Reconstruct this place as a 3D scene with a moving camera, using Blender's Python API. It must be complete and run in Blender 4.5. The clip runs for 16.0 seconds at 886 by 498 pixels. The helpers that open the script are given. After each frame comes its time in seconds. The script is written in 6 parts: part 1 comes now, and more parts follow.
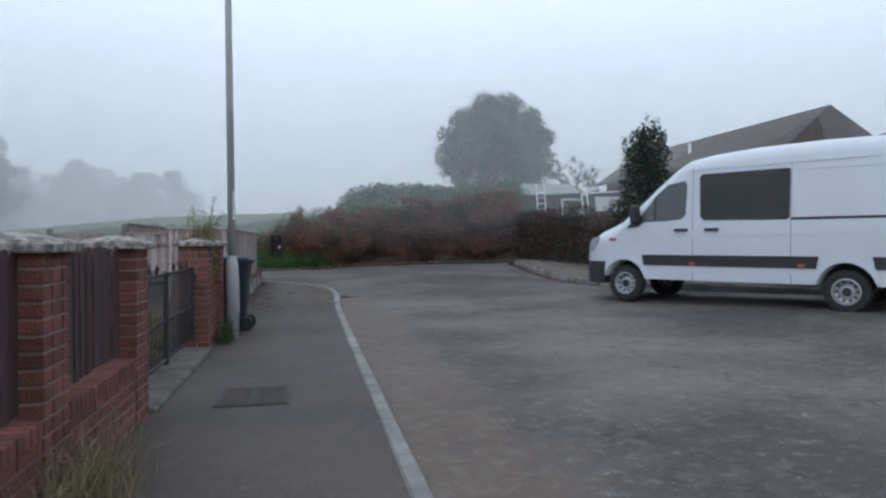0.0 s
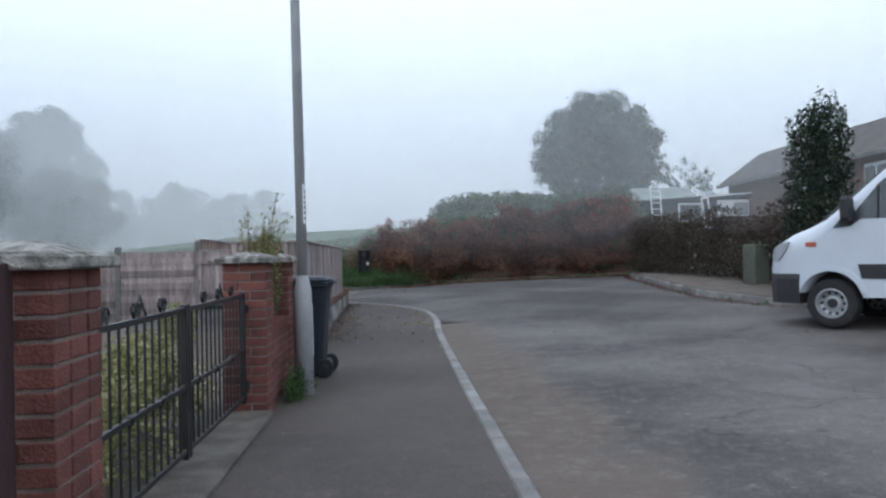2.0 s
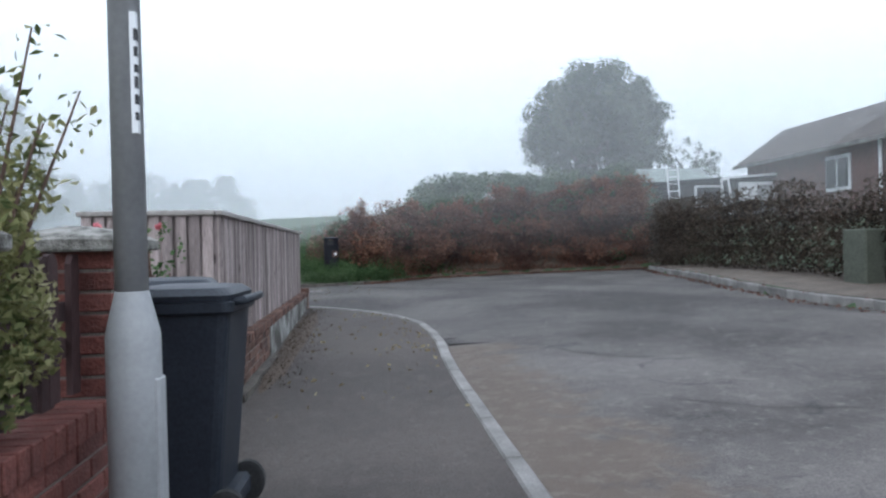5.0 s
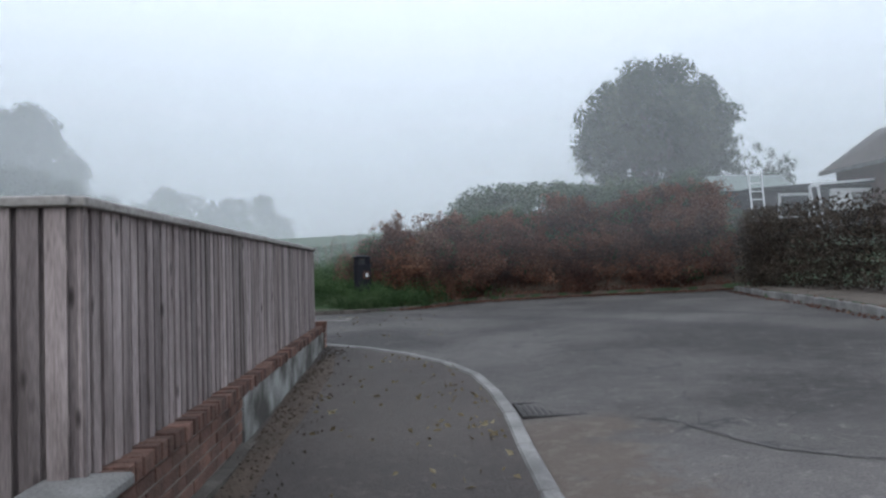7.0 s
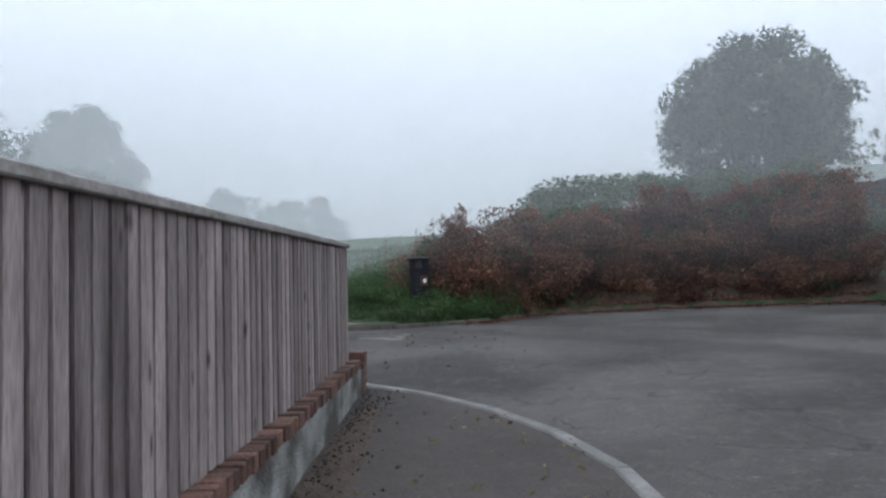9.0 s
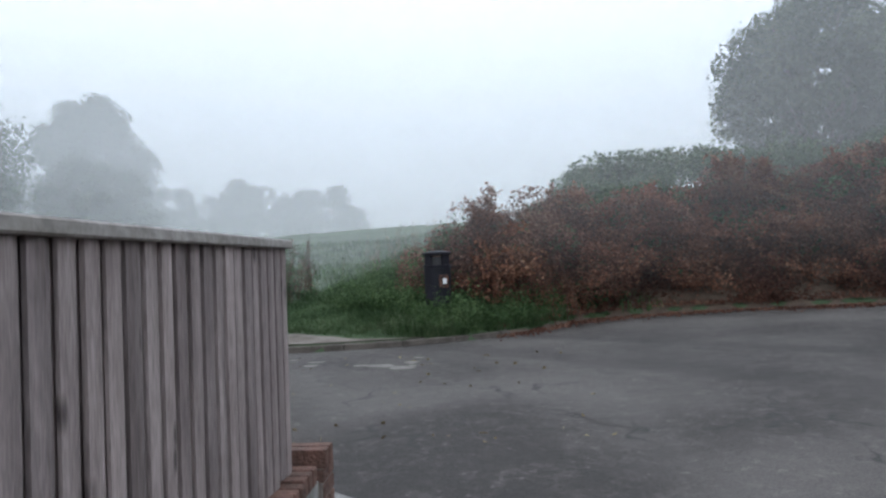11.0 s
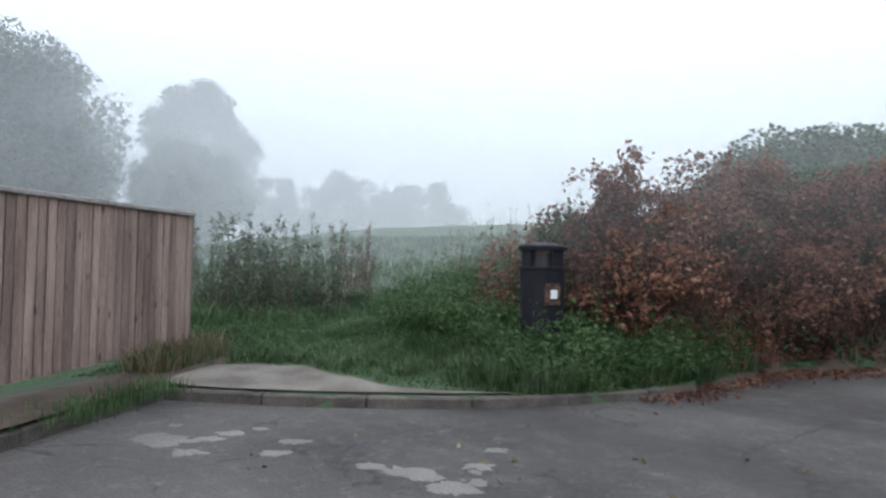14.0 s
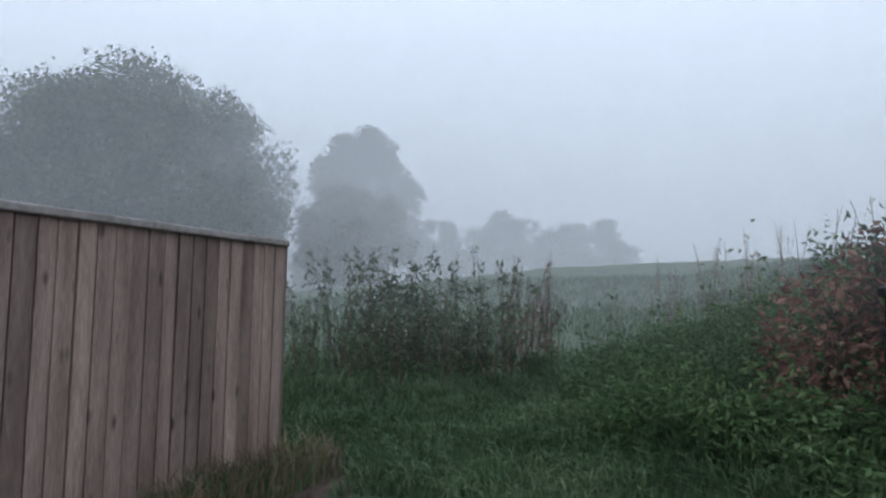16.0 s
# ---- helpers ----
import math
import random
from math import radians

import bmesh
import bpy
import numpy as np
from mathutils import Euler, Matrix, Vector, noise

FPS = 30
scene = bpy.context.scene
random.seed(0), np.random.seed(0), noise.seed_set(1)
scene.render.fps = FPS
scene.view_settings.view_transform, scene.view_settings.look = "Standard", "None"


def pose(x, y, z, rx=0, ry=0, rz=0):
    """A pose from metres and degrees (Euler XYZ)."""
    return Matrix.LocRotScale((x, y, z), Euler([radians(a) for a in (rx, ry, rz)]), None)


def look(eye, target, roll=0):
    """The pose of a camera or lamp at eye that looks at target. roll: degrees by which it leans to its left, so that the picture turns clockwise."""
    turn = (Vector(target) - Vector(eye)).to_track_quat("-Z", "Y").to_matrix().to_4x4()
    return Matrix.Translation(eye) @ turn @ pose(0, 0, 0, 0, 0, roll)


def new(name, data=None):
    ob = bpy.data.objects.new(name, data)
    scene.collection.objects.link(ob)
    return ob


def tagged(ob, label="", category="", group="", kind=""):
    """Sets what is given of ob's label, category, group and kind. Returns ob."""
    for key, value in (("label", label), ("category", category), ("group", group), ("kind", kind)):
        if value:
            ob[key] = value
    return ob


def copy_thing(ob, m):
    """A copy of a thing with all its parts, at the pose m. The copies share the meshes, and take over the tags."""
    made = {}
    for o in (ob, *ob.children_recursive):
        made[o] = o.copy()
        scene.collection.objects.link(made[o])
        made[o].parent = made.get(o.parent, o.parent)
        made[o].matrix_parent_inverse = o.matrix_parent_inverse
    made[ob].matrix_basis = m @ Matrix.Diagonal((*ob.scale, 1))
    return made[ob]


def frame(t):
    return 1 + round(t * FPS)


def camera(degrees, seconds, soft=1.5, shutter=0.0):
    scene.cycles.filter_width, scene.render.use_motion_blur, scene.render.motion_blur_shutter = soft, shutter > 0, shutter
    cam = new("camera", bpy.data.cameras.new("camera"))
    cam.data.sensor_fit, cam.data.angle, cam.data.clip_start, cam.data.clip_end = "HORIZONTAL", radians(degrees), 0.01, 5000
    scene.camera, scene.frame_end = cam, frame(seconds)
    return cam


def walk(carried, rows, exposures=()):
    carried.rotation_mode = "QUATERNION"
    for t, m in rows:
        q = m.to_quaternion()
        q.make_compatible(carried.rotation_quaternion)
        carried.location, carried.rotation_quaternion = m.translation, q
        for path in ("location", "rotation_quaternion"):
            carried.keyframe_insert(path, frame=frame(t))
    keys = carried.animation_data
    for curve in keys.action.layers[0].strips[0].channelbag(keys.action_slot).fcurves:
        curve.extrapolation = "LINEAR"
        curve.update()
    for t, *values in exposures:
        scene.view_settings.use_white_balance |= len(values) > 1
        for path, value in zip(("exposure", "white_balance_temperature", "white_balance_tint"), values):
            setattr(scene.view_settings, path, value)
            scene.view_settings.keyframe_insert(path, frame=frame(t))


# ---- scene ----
cam = camera(65.1, 16.0, soft=2.4)
METRES, EYE, TILT, LEAN, TURN = 24.53, 1.3, 0.0, 0.0, -11.0
ROWS = [
    (0.0, 0.0, 0.0, 0.0, -0.0, -0.57, 0.17),
    (0.5, -0.0088, 0.0289, 0.001, 0.52, -0.13, -0.12),
    (1.0, -0.015, 0.0595, -0.0002, 10.34, 0.92, 0.44),
    (1.5, -0.0227, 0.0873, -0.0001, 10.49, 0.0, -0.41),
    (2.0, -0.0278, 0.1184, -0.0014, 7.07, 0.73, 1.26),
    (2.5, -0.0346, 0.1462, -0.0013, 7.72, 1.82, -0.02),
    (3.0, -0.0407, 0.1763, -0.0033, 2.12, -1.75, 0.3),
    (3.5, -0.0478, 0.2062, -0.0026, 6.91, 0.65, 0.11),
    (4.0, -0.0563, 0.2354, -0.0043, 3.43, -2.71, -0.55),
    (4.5, -0.0629, 0.2665, -0.0031, 9.17, -1.47, 0.43),
    (5.0, -0.0688, 0.2954, -0.0023, 4.51, -0.11, 1.13),
    (7.5, -0.094, 0.4453, -0.0012, 10.76, 1.88, 1.76),
    (8.0, -0.1047, 0.4772, -0.0015, 16.83, 2.33, 1.66),
    (8.5, -0.1124, 0.5099, -0.0022, 12.81, 0.94, 1.58),
    (9.0, -0.1207, 0.5411, -0.0001, 12.41, 1.88, 1.18),
    (9.5, -0.1302, 0.5701, 0.0013, 7.89, 0.09, -0.0),
    (10.0, -0.1379, 0.6026, 0.004, 9.72, 0.95, 0.99),
    (12.5, -0.1665, 0.7534, 0.0069, 17.07, 0.17, 1.38),
    (13.0, -0.1758, 0.7809, 0.006, 14.71, -3.23, 1.49),
    (13.5, -0.1851, 0.8113, 0.0071, 19.98, -2.1, 0.25),
    (14.0, -0.1983, 0.8436, 0.0034, 22.53, 1.28, -1.38),
    (14.5, -0.2143, 0.8743, 0.0077, 34.07, 5.4, 1.4),
    (15.0, -0.2331, 0.8998, 0.0073, 37.77, 5.02, -1.77),
    (15.5, -0.2489, 0.9275, 0.0064, 35.32, 4.05, 0.98),
    (16.0, -0.2676, 0.9497, 0.0071, 35.86, 4.42, -1.06),
]
walk(cam, [(t, pose(0, 0, EYE, TILT, LEAN, TURN) @ pose(METRES * x, METRES * y, METRES * z, 90 + pitch, roll, yaw)) for t, x, y, z, yaw, pitch, roll in ROWS],
     [(0.0, 0.03, 6250, 10), (0.6, 0.18, 6250, 10), (1.5, 0.22, 6250, 10), (3.0, 0.32, 6150, 9.5), (5.0, 0.56, 6300, 9.5), (7.5, 0.08, 6450, 10), (9.0, 0.17, 6450, 10), (10.5, 0.27, 6500, 10), (12.5, 0.6, 6550, 10), (13.5, 0.62, 6550, 10), (14.5, 0.33, 6400, 10.5), (15.0, -0.03, 6250, 12), (16.0, -0.03, 6250, 12)])

# ---- world and light ----
world = bpy.data.worlds.new("overcast_sky")
scene.world = world
world.use_nodes = True
wn, wl = world.node_tree.nodes, world.node_tree.links
wn.clear()
w_out, w_bg, w_mix = wn.new("ShaderNodeOutputWorld"), wn.new("ShaderNodeBackground"), wn.new("ShaderNodeMixRGB")
w_sky, w_co, w_sep, w_ramp = wn.new("ShaderNodeTexSky"), wn.new("ShaderNodeTexCoord"), wn.new("ShaderNodeSeparateXYZ"), wn.new("ShaderNodeValToRGB")
w_sky.sky_type, w_sky.sun_disc = "NISHITA", False
w_sky.sun_elevation, w_sky.sun_rotation = radians(38), radians(200)
w_scale = wn.new("ShaderNodeVectorMath")
w_scale.operation = "SCALE"
w_scale.inputs["Scale"].default_value = 0.06
els = w_ramp.color_ramp.elements
SKY_LOW, SKY_HIGH = (0.545, 0.605, 0.72), (1.23, 1.385, 1.60)


def sky_colour(z):
    k = 1 - math.exp(-z / 0.21)
    return tuple(a + (b - a) * k for a, b in zip(SKY_LOW, SKY_HIGH)) + (1,)


els[0].position, els[0].color = 0.0, sky_colour(0)
els[1].position, els[1].color = 1.0, sky_colour(1)
for p_ in (0.03, 0.06, 0.1, 0.14, 0.19, 0.25, 0.32, 0.4, 0.5, 0.62, 0.8):
    els.new(p_).color = sky_colour(p_)
wl.new(w_co.outputs["Generated"], w_sep.inputs[0])
wl.new(w_sep.outputs["Z"], w_ramp.inputs[0])
wl.new(w_sky.outputs[0], w_scale.inputs[0])
w_mix.inputs[0].default_value = 0.12
wl.new(w_ramp.outputs[0], w_mix.inputs[1])
wl.new(w_scale.outputs[0], w_mix.inputs[2])
wl.new(w_mix.outputs[0], w_bg.inputs[0])
w_bg.inputs[1].default_value = 1.0
wl.new(w_bg.outputs[0], w_out.inputs[0])

sun = new("sun", bpy.data.lights.new("sun", "SUN"))
sun.data.energy, sun.data.angle, sun.data.color = 0.5, radians(60), (1.0, 0.97, 0.93)
sun.matrix_world = look((-20, -50, 48), (0, 0, 0))


# ---- materials ----
def mat(name, c1, c2, scale=6.0, rough=0.8, bump=0.2, fine=60.0, metal=0.0, spread=0.0, contrast=0.25, stretch=(1, 1, 1), spec=0.4, island=False, speck=0.28):
    """Two colours mixed by coarse and fine noise, with relief; spread varies piece from piece."""
    m = bpy.data.materials.new(name)
    m.use_nodes = True
    n, l = m.node_tree.nodes, m.node_tree.links
    b = n["Principled BSDF"]
    co, mp = n.new("ShaderNodeTexCoord"), n.new("ShaderNodeMapping")
    mp.inputs["Scale"].default_value = stretch
    geo = n.new("ShaderNodeNewGeometry")
    l.new(geo.outputs["Position"], mp.inputs[0])
    big, small = n.new("ShaderNodeTexNoise"), n.new("ShaderNodeTexNoise")
    big.inputs["Scale"].default_value, small.inputs["Scale"].default_value = scale, fine
    big.inputs["Detail"].default_value, small.inputs["Detail"].default_value = 5, 3
    for t_ in (big, small):
        l.new(mp.outputs[0], t_.inputs["Vector"])
    ramp = n.new("ShaderNodeMapRange")
    ramp.inputs[1].default_value, ramp.inputs[2].default_value = 0.5 - contrast, 0.5 + contrast
    l.new(big.outputs[0], ramp.inputs[0])
    mx = n.new("ShaderNodeMixRGB")
    mx.inputs[1].default_value, mx.inputs[2].default_value = (*c1, 1), (*c2, 1)
    l.new(ramp.outputs[0], mx.inputs[0])
    grain = n.new("ShaderNodeMapRange")
    grain.inputs[1].default_value, grain.inputs[2].default_value, grain.inputs[3].default_value, grain.inputs[4].default_value = 0.25, 0.75, 1 - speck, 1 + speck
    l.new(small.outputs[0], grain.inputs[0])
    val = grain.outputs[0]
    if spread:
        rnd = geo.outputs["Random Per Island"]
        if not island:
            inf = n.new("ShaderNodeObjectInfo")
            rnd = inf.outputs["Random"]
        sp = n.new("ShaderNodeMapRange")
        sp.inputs[3].default_value, sp.inputs[4].default_value = 1 - spread, 1 + spread
        l.new(rnd, sp.inputs[0])
        mul = n.new("ShaderNodeMath")
        mul.operation = "MULTIPLY"
        l.new(val, mul.inputs[0])
        l.new(sp.outputs[0], mul.inputs[1])
        val = mul.outputs[0]
    out = n.new("ShaderNodeVectorMath")
    out.operation = "SCALE"
    l.new(mx.outputs[0], out.inputs[0])
    l.new(val, out.inputs["Scale"])
    l.new(out.outputs[0], b.inputs["Base Color"])
    b.inputs["Roughness"].default_value, b.inputs["Metallic"].default_value = rough, metal
    b.inputs["Specular IOR Level"].default_value = spec
    if bump:
        bp = n.new("ShaderNodeBump")
        bp.inputs["Strength"].default_value, bp.inputs["Distance"].default_value = bump, 0.02
        l.new(small.outputs[0], bp.inputs["Height"])
        l.new(bp.outputs[0], b.inputs["Normal"])
    return m


def knots(m):
    """Dark knots scattered over sawn boards."""
    n, l = m.node_tree.nodes, m.node_tree.links
    b = n["Principled BSDF"]
    was = b.inputs["Base Color"].links[0].from_socket
    geo, mp, vor, rng_, mx = n.new("ShaderNodeNewGeometry"), n.new("ShaderNodeMapping"), n.new("ShaderNodeTexVoronoi"), n.new("ShaderNodeMapRange"), n.new("ShaderNodeMixRGB")
    mp.inputs["Scale"].default_value = (9.5, 9.5, 3.2)
    l.new(geo.outputs["Position"], mp.inputs[0])
    l.new(mp.outputs[0], vor.inputs["Vector"])
    vor.inputs["Scale"].default_value = 1.0
    rng_.inputs[1].default_value, rng_.inputs[2].default_value, rng_.inputs[3].default_value, rng_.inputs[4].default_value = 0.06, 0.17, 0.85, 0.0
    l.new(vor.outputs["Distance"], rng_.inputs[0])
    l.new(rng_.outputs[0], mx.inputs[0])
    l.new(was, mx.inputs[1])
    mx.inputs[2].default_value = (0.035, 0.026, 0.024, 1)
    l.new(mx.outputs[0], b.inputs["Base Color"])
    return m


def leaf_mat(name, c1, c2, c3=None, scale=1.2, glow=0.25, bias=0.0):
    """Leaves: colour from leaf to leaf and in drifts, with light passing through."""
    m = bpy.data.materials.new(name)
    m.use_nodes = True
    n, l = m.node_tree.nodes, m.node_tree.links
    b, out = n["Principled BSDF"], n["Material Output"]
    geo, tex = n.new("ShaderNodeNewGeometry"), n.new("ShaderNodeTexNoise")
    tex.inputs["Scale"].default_value, tex.inputs["Detail"].default_value = scale, 3
    l.new(geo.outputs["Position"], tex.inputs["Vector"])
    add = n.new("ShaderNodeMath")
    add.operation = "MULTIPLY_ADD"
    drift = n.new("ShaderNodeMath")
    drift.operation = "MULTIPLY_ADD"
    l.new(tex.outputs[0], drift.inputs[0])
    drift.inputs[1].default_value, drift.inputs[2].default_value = 1.7, -0.3
    l.new(geo.outputs["Random Per Island"], add.inputs[0])
    add.inputs[1].default_value = 0.65
    l.new(drift.outputs[0], add.inputs[2])
    rp = n.new("ShaderNodeValToRGB")
    e = rp.color_ramp.elements
    e[0].position, e[0].color = 0.25, (*c1, 1)
    e[1].position, e[1].color = 0.62 + bias, (*c2, 1)
    if c3:
        e.new(0.85 + bias).color = (*c3, 1)
    half = n.new("ShaderNodeMath")
    half.operation = "MULTIPLY"
    half.inputs[1].default_value = 0.62
    l.new(add.outputs[0], half.inputs[0])
    l.new(half.outputs[0], rp.inputs[0])
    l.new(rp.outputs[0], b.inputs["Base Color"])
    b.inputs["Roughness"].default_value, b.inputs["Specular IOR Level"].default_value = 0.75, 0.12
    tr, mx = n.new("ShaderNodeBsdfTranslucent"), n.new("ShaderNodeMixShader")
    l.new(rp.outputs[0], tr.inputs[0])
    mx.inputs[0].default_value = glow
    l.new(b.outputs[0], mx.inputs[1])
    l.new(tr.outputs[0], mx.inputs[2])
    l.new(mx.outputs[0], out.inputs[0])
    return m


def plain(name, c, rough=0.5, metal=0.0, spec=0.5, coat=0.0):
    m = mat(name, tuple(v * 0.93 for v in c), c, scale=2.5, rough=rough, bump=0.0, fine=40, metal=metal, spec=spec, speck=0.03)
    m.node_tree.nodes["Principled BSDF"].inputs["Coat Weight"].default_value = coat
    return m




def asphalt(name, c1, c2, c3, crack=0.8, gutter=False):
    """Old asphalt: worn light and dark drifts, finer blotches, stone grain and thin wandering cracks."""
    m = mat(name, c1, c2, scale=0.4, fine=70, bump=0.7, rough=0.78, contrast=0.11, speck=0.45)
    n, l = m.node_tree.nodes, m.node_tree.links
    b = n["Principled BSDF"]
    was = b.inputs["Base Color"].links[0].from_socket
    geo = n["Geometry"] if "Geometry" in n else n.new("ShaderNodeNewGeometry")
    mid, warp, vor = n.new("ShaderNodeTexNoise"), n.new("ShaderNodeTexNoise"), n.new("ShaderNodeTexVoronoi")
    mid.inputs["Scale"].default_value, mid.inputs["Detail"].default_value, mid.inputs["Roughness"].default_value = 5.5, 12, 0.82
    warp.inputs["Scale"].default_value, warp.inputs["Detail"].default_value = 1.7, 4
    l.new(geo.outputs["Position"], mid.inputs["Vector"])
    l.new(geo.outputs["Position"], warp.inputs["Vector"])
    sub = n.new("ShaderNodeVectorMath")
    sub.operation = "MULTIPLY_ADD"
    l.new(warp.outputs["Color"], sub.inputs[0])
    sub.inputs[1].default_value = (1.1, 1.1, 1.1)
    l.new(geo.outputs["Position"], sub.inputs[2])
    vor.feature = "DISTANCE_TO_EDGE"
    vor.inputs["Scale"].default_value = 0.75
    l.new(sub.outputs[0], vor.inputs["Vector"])
    line, patchy, blot = n.new("ShaderNodeMapRange"), n.new("ShaderNodeMapRange"), n.new("ShaderNodeMapRange")
    line.inputs[1].default_value, line.inputs[2].default_value, line.inputs[3].default_value, line.inputs[4].default_value = 0.004, 0.020, 1.0, 0.0
    l.new(vor.outputs["Distance"], line.inputs[0])
    patchy.inputs[1].default_value, patchy.inputs[2].default_value, patchy.inputs[3].default_value, patchy.inputs[4].default_value = 0.44, 0.56, 0.0, crack
    l.new(warp.outputs[0], patchy.inputs[0])
    both = n.new("ShaderNodeMath")
    both.operation = "MULTIPLY"
    l.new(line.outputs[0], both.inputs[0])
    l.new(patchy.outputs[0], both.inputs[1])
    blot.inputs[1].default_value, blot.inputs[2].default_value, blot.inputs[3].default_value, blot.inputs[4].default_value = 0.5, 0.72, 0.0, 0.55
    l.new(mid.outputs[0], blot.inputs[0])
    m1, m2 = n.new("ShaderNodeMixRGB"), n.new("ShaderNodeMixRGB")
    l.new(blot.outputs[0], m1.inputs[0])
    l.new(was, m1.inputs[1])
    m1.inputs[2].default_value = (*c3, 1)
    l.new(both.outputs[0], m2.inputs[0])
    l.new(m1.outputs[0], m2.inputs[1])
    m2.inputs[2].default_value = (0.025, 0.024, 0.024, 1)
    grit, fleck, where, few, m5 = n.new("ShaderNodeTexNoise"), n.new("ShaderNodeMapRange"), n.new("ShaderNodeMapRange"), n.new("ShaderNodeMath"), n.new("ShaderNodeMixRGB")
    grit.inputs["Scale"].default_value, grit.inputs["Detail"].default_value, grit.inputs["Roughness"].default_value = 15, 6, 0.7
    l.new(geo.outputs["Position"], grit.inputs["Vector"])
    fleck.inputs[1].default_value, fleck.inputs[2].default_value, fleck.inputs[3].default_value, fleck.inputs[4].default_value = 0.57, 0.70, 0.0, 0.8
    l.new(grit.outputs[0], fleck.inputs[0])
    where.inputs[1].default_value, where.inputs[2].default_value = 0.42, 0.62
    l.new(mid.outputs[0], where.inputs[0])
    few.operation = "MULTIPLY"
    l.new(fleck.outputs[0], few.inputs[0])
    l.new(where.outputs[0], few.inputs[1])
    l.new(few.outputs[0], m5.inputs[0])
    l.new(m2.outputs[0], m5.inputs[1])
    m5.inputs[2].default_value = (*(v * 1.5 for v in c3), 1)
    last = m5.outputs[0]
    if gutter:
        # the road's colour is scaled paler at low y, easing off before the head of the close
        ysep, yadd, old, tone_mul = n.new("ShaderNodeSeparateXYZ"), n.new("ShaderNodeMath"), n.new("ShaderNodeMapRange"), n.new("ShaderNodeVectorMath")
        l.new(geo.outputs["Position"], ysep.inputs[0])
        yadd.operation = "MULTIPLY_ADD"
        l.new(warp.outputs[0], yadd.inputs[0])
        yadd.inputs[1].default_value = 2.4
        l.new(ysep.outputs["Y"], yadd.inputs[2])
        old.inputs[1].default_value, old.inputs[2].default_value, old.inputs[3].default_value, old.inputs[4].default_value = 13.5, 19.0, 1.35, 0.98
        l.new(yadd.outputs[0], old.inputs[0])
        tone_mul.operation = "SCALE"
        l.new(last, tone_mul.inputs[0])
        l.new(old.outputs[0], tone_mul.inputs["Scale"])
        last = tone_mul.outputs[0]
        # brown silt and bared concrete in the channel beside the west kerb
        sep, near, rag, mul, m3 = n.new("ShaderNodeSeparateXYZ"), n.new("ShaderNodeMapRange"), n.new("ShaderNodeTexNoise"), n.new("ShaderNodeMath"), n.new("ShaderNodeMixRGB")
        far, top, tint = n.new("ShaderNodeMapRange"), n.new("ShaderNodeMapRange"), n.new("ShaderNodeMixRGB")
        l.new(geo.outputs["Position"], sep.inputs[0])
        near.inputs[1].default_value, near.inputs[2].default_value, near.inputs[3].default_value, near.inputs[4].default_value = 0.6, 2.9, 1.0, 0.0
        l.new(sep.outputs["X"], near.inputs[0])
        rag.inputs["Scale"].default_value, rag.inputs["Detail"].default_value, rag.inputs["Roughness"].default_value = 1.7, 9, 0.74
        l.new(geo.outputs["Position"], rag.inputs["Vector"])
        top.inputs[1].default_value, top.inputs[2].default_value, top.inputs[3].default_value, top.inputs[4].default_value = 15.7, 16.0, 1.0, 0.0
        l.new(sep.outputs["Y"], top.inputs[0])
        mul.operation = "MULTIPLY"
        l.new(near.outputs[0], mul.inputs[0])
        l.new(rag.outputs[0], mul.inputs[1])
        far.inputs[1].default_value, far.inputs[2].default_value, far.inputs[3].default_value, far.inputs[4].default_value = 0.27, 0.36, 0.0, 0.8
        l.new(mul.outputs[0], far.inputs[0])
        cut = n.new("ShaderNodeMath")
        cut.operation = "MULTIPLY"
        l.new(far.outputs[0], cut.inputs[0])
        l.new(top.outputs[0], cut.inputs[1])
        l.new(blot.outputs[0], tint.inputs[0])
        tint.inputs[1].default_value, tint.inputs[2].default_value = (0.105, 0.078, 0.060, 1), (0.25, 0.225, 0.20, 1)
        l.new(cut.outputs[0], m3.inputs[0])
        l.new(last, m3.inputs[1])
        l.new(tint.outputs[0], m3.inputs[2])
        last = m3.outputs[0]
        # dark bands worn by wheels turning at the head of the close
        for cx, cy, rad, wide in TRACKS:
            dist, off, absd, band, amt, m4 = n.new("ShaderNodeVectorMath"), n.new("ShaderNodeMath"), n.new("ShaderNodeMath"), n.new("ShaderNodeMapRange"), n.new("ShaderNodeMath"), n.new("ShaderNodeMixRGB")
            flat_ = n.new("ShaderNodeCombineXYZ")
            l.new(sep.outputs["X"], flat_.inputs[0])
            l.new(sep.outputs["Y"], flat_.inputs[1])
            dist.operation = "DISTANCE"
            l.new(flat_.outputs[0], dist.inputs[0])
            dist.inputs[1].default_value = (cx, cy, 0)
            off.operation, absd.operation, amt.operation = "SUBTRACT", "ABSOLUTE", "MULTIPLY"
            l.new(dist.outputs["Value"], off.inputs[0])
            off.inputs[1].default_value = rad
            l.new(off.outputs[0], absd.inputs[0])
            band.interpolation_type = "SMOOTHSTEP"
            band.inputs[1].default_value, band.inputs[2].default_value, band.inputs[3].default_value, band.inputs[4].default_value = wide * 0.3, wide, 1.0, 0.0
            l.new(absd.outputs[0], band.inputs[0])
            l.new(band.outputs[0], amt.inputs[0])
            l.new(rag.outputs[0], amt.inputs[1])
            l.new(amt.outputs[0], m4.inputs[0])
            l.new(last, m4.inputs[1])
            m4.inputs[2].default_value = (0.030, 0.026, 0.025, 1)
            last = m4.outputs[0]
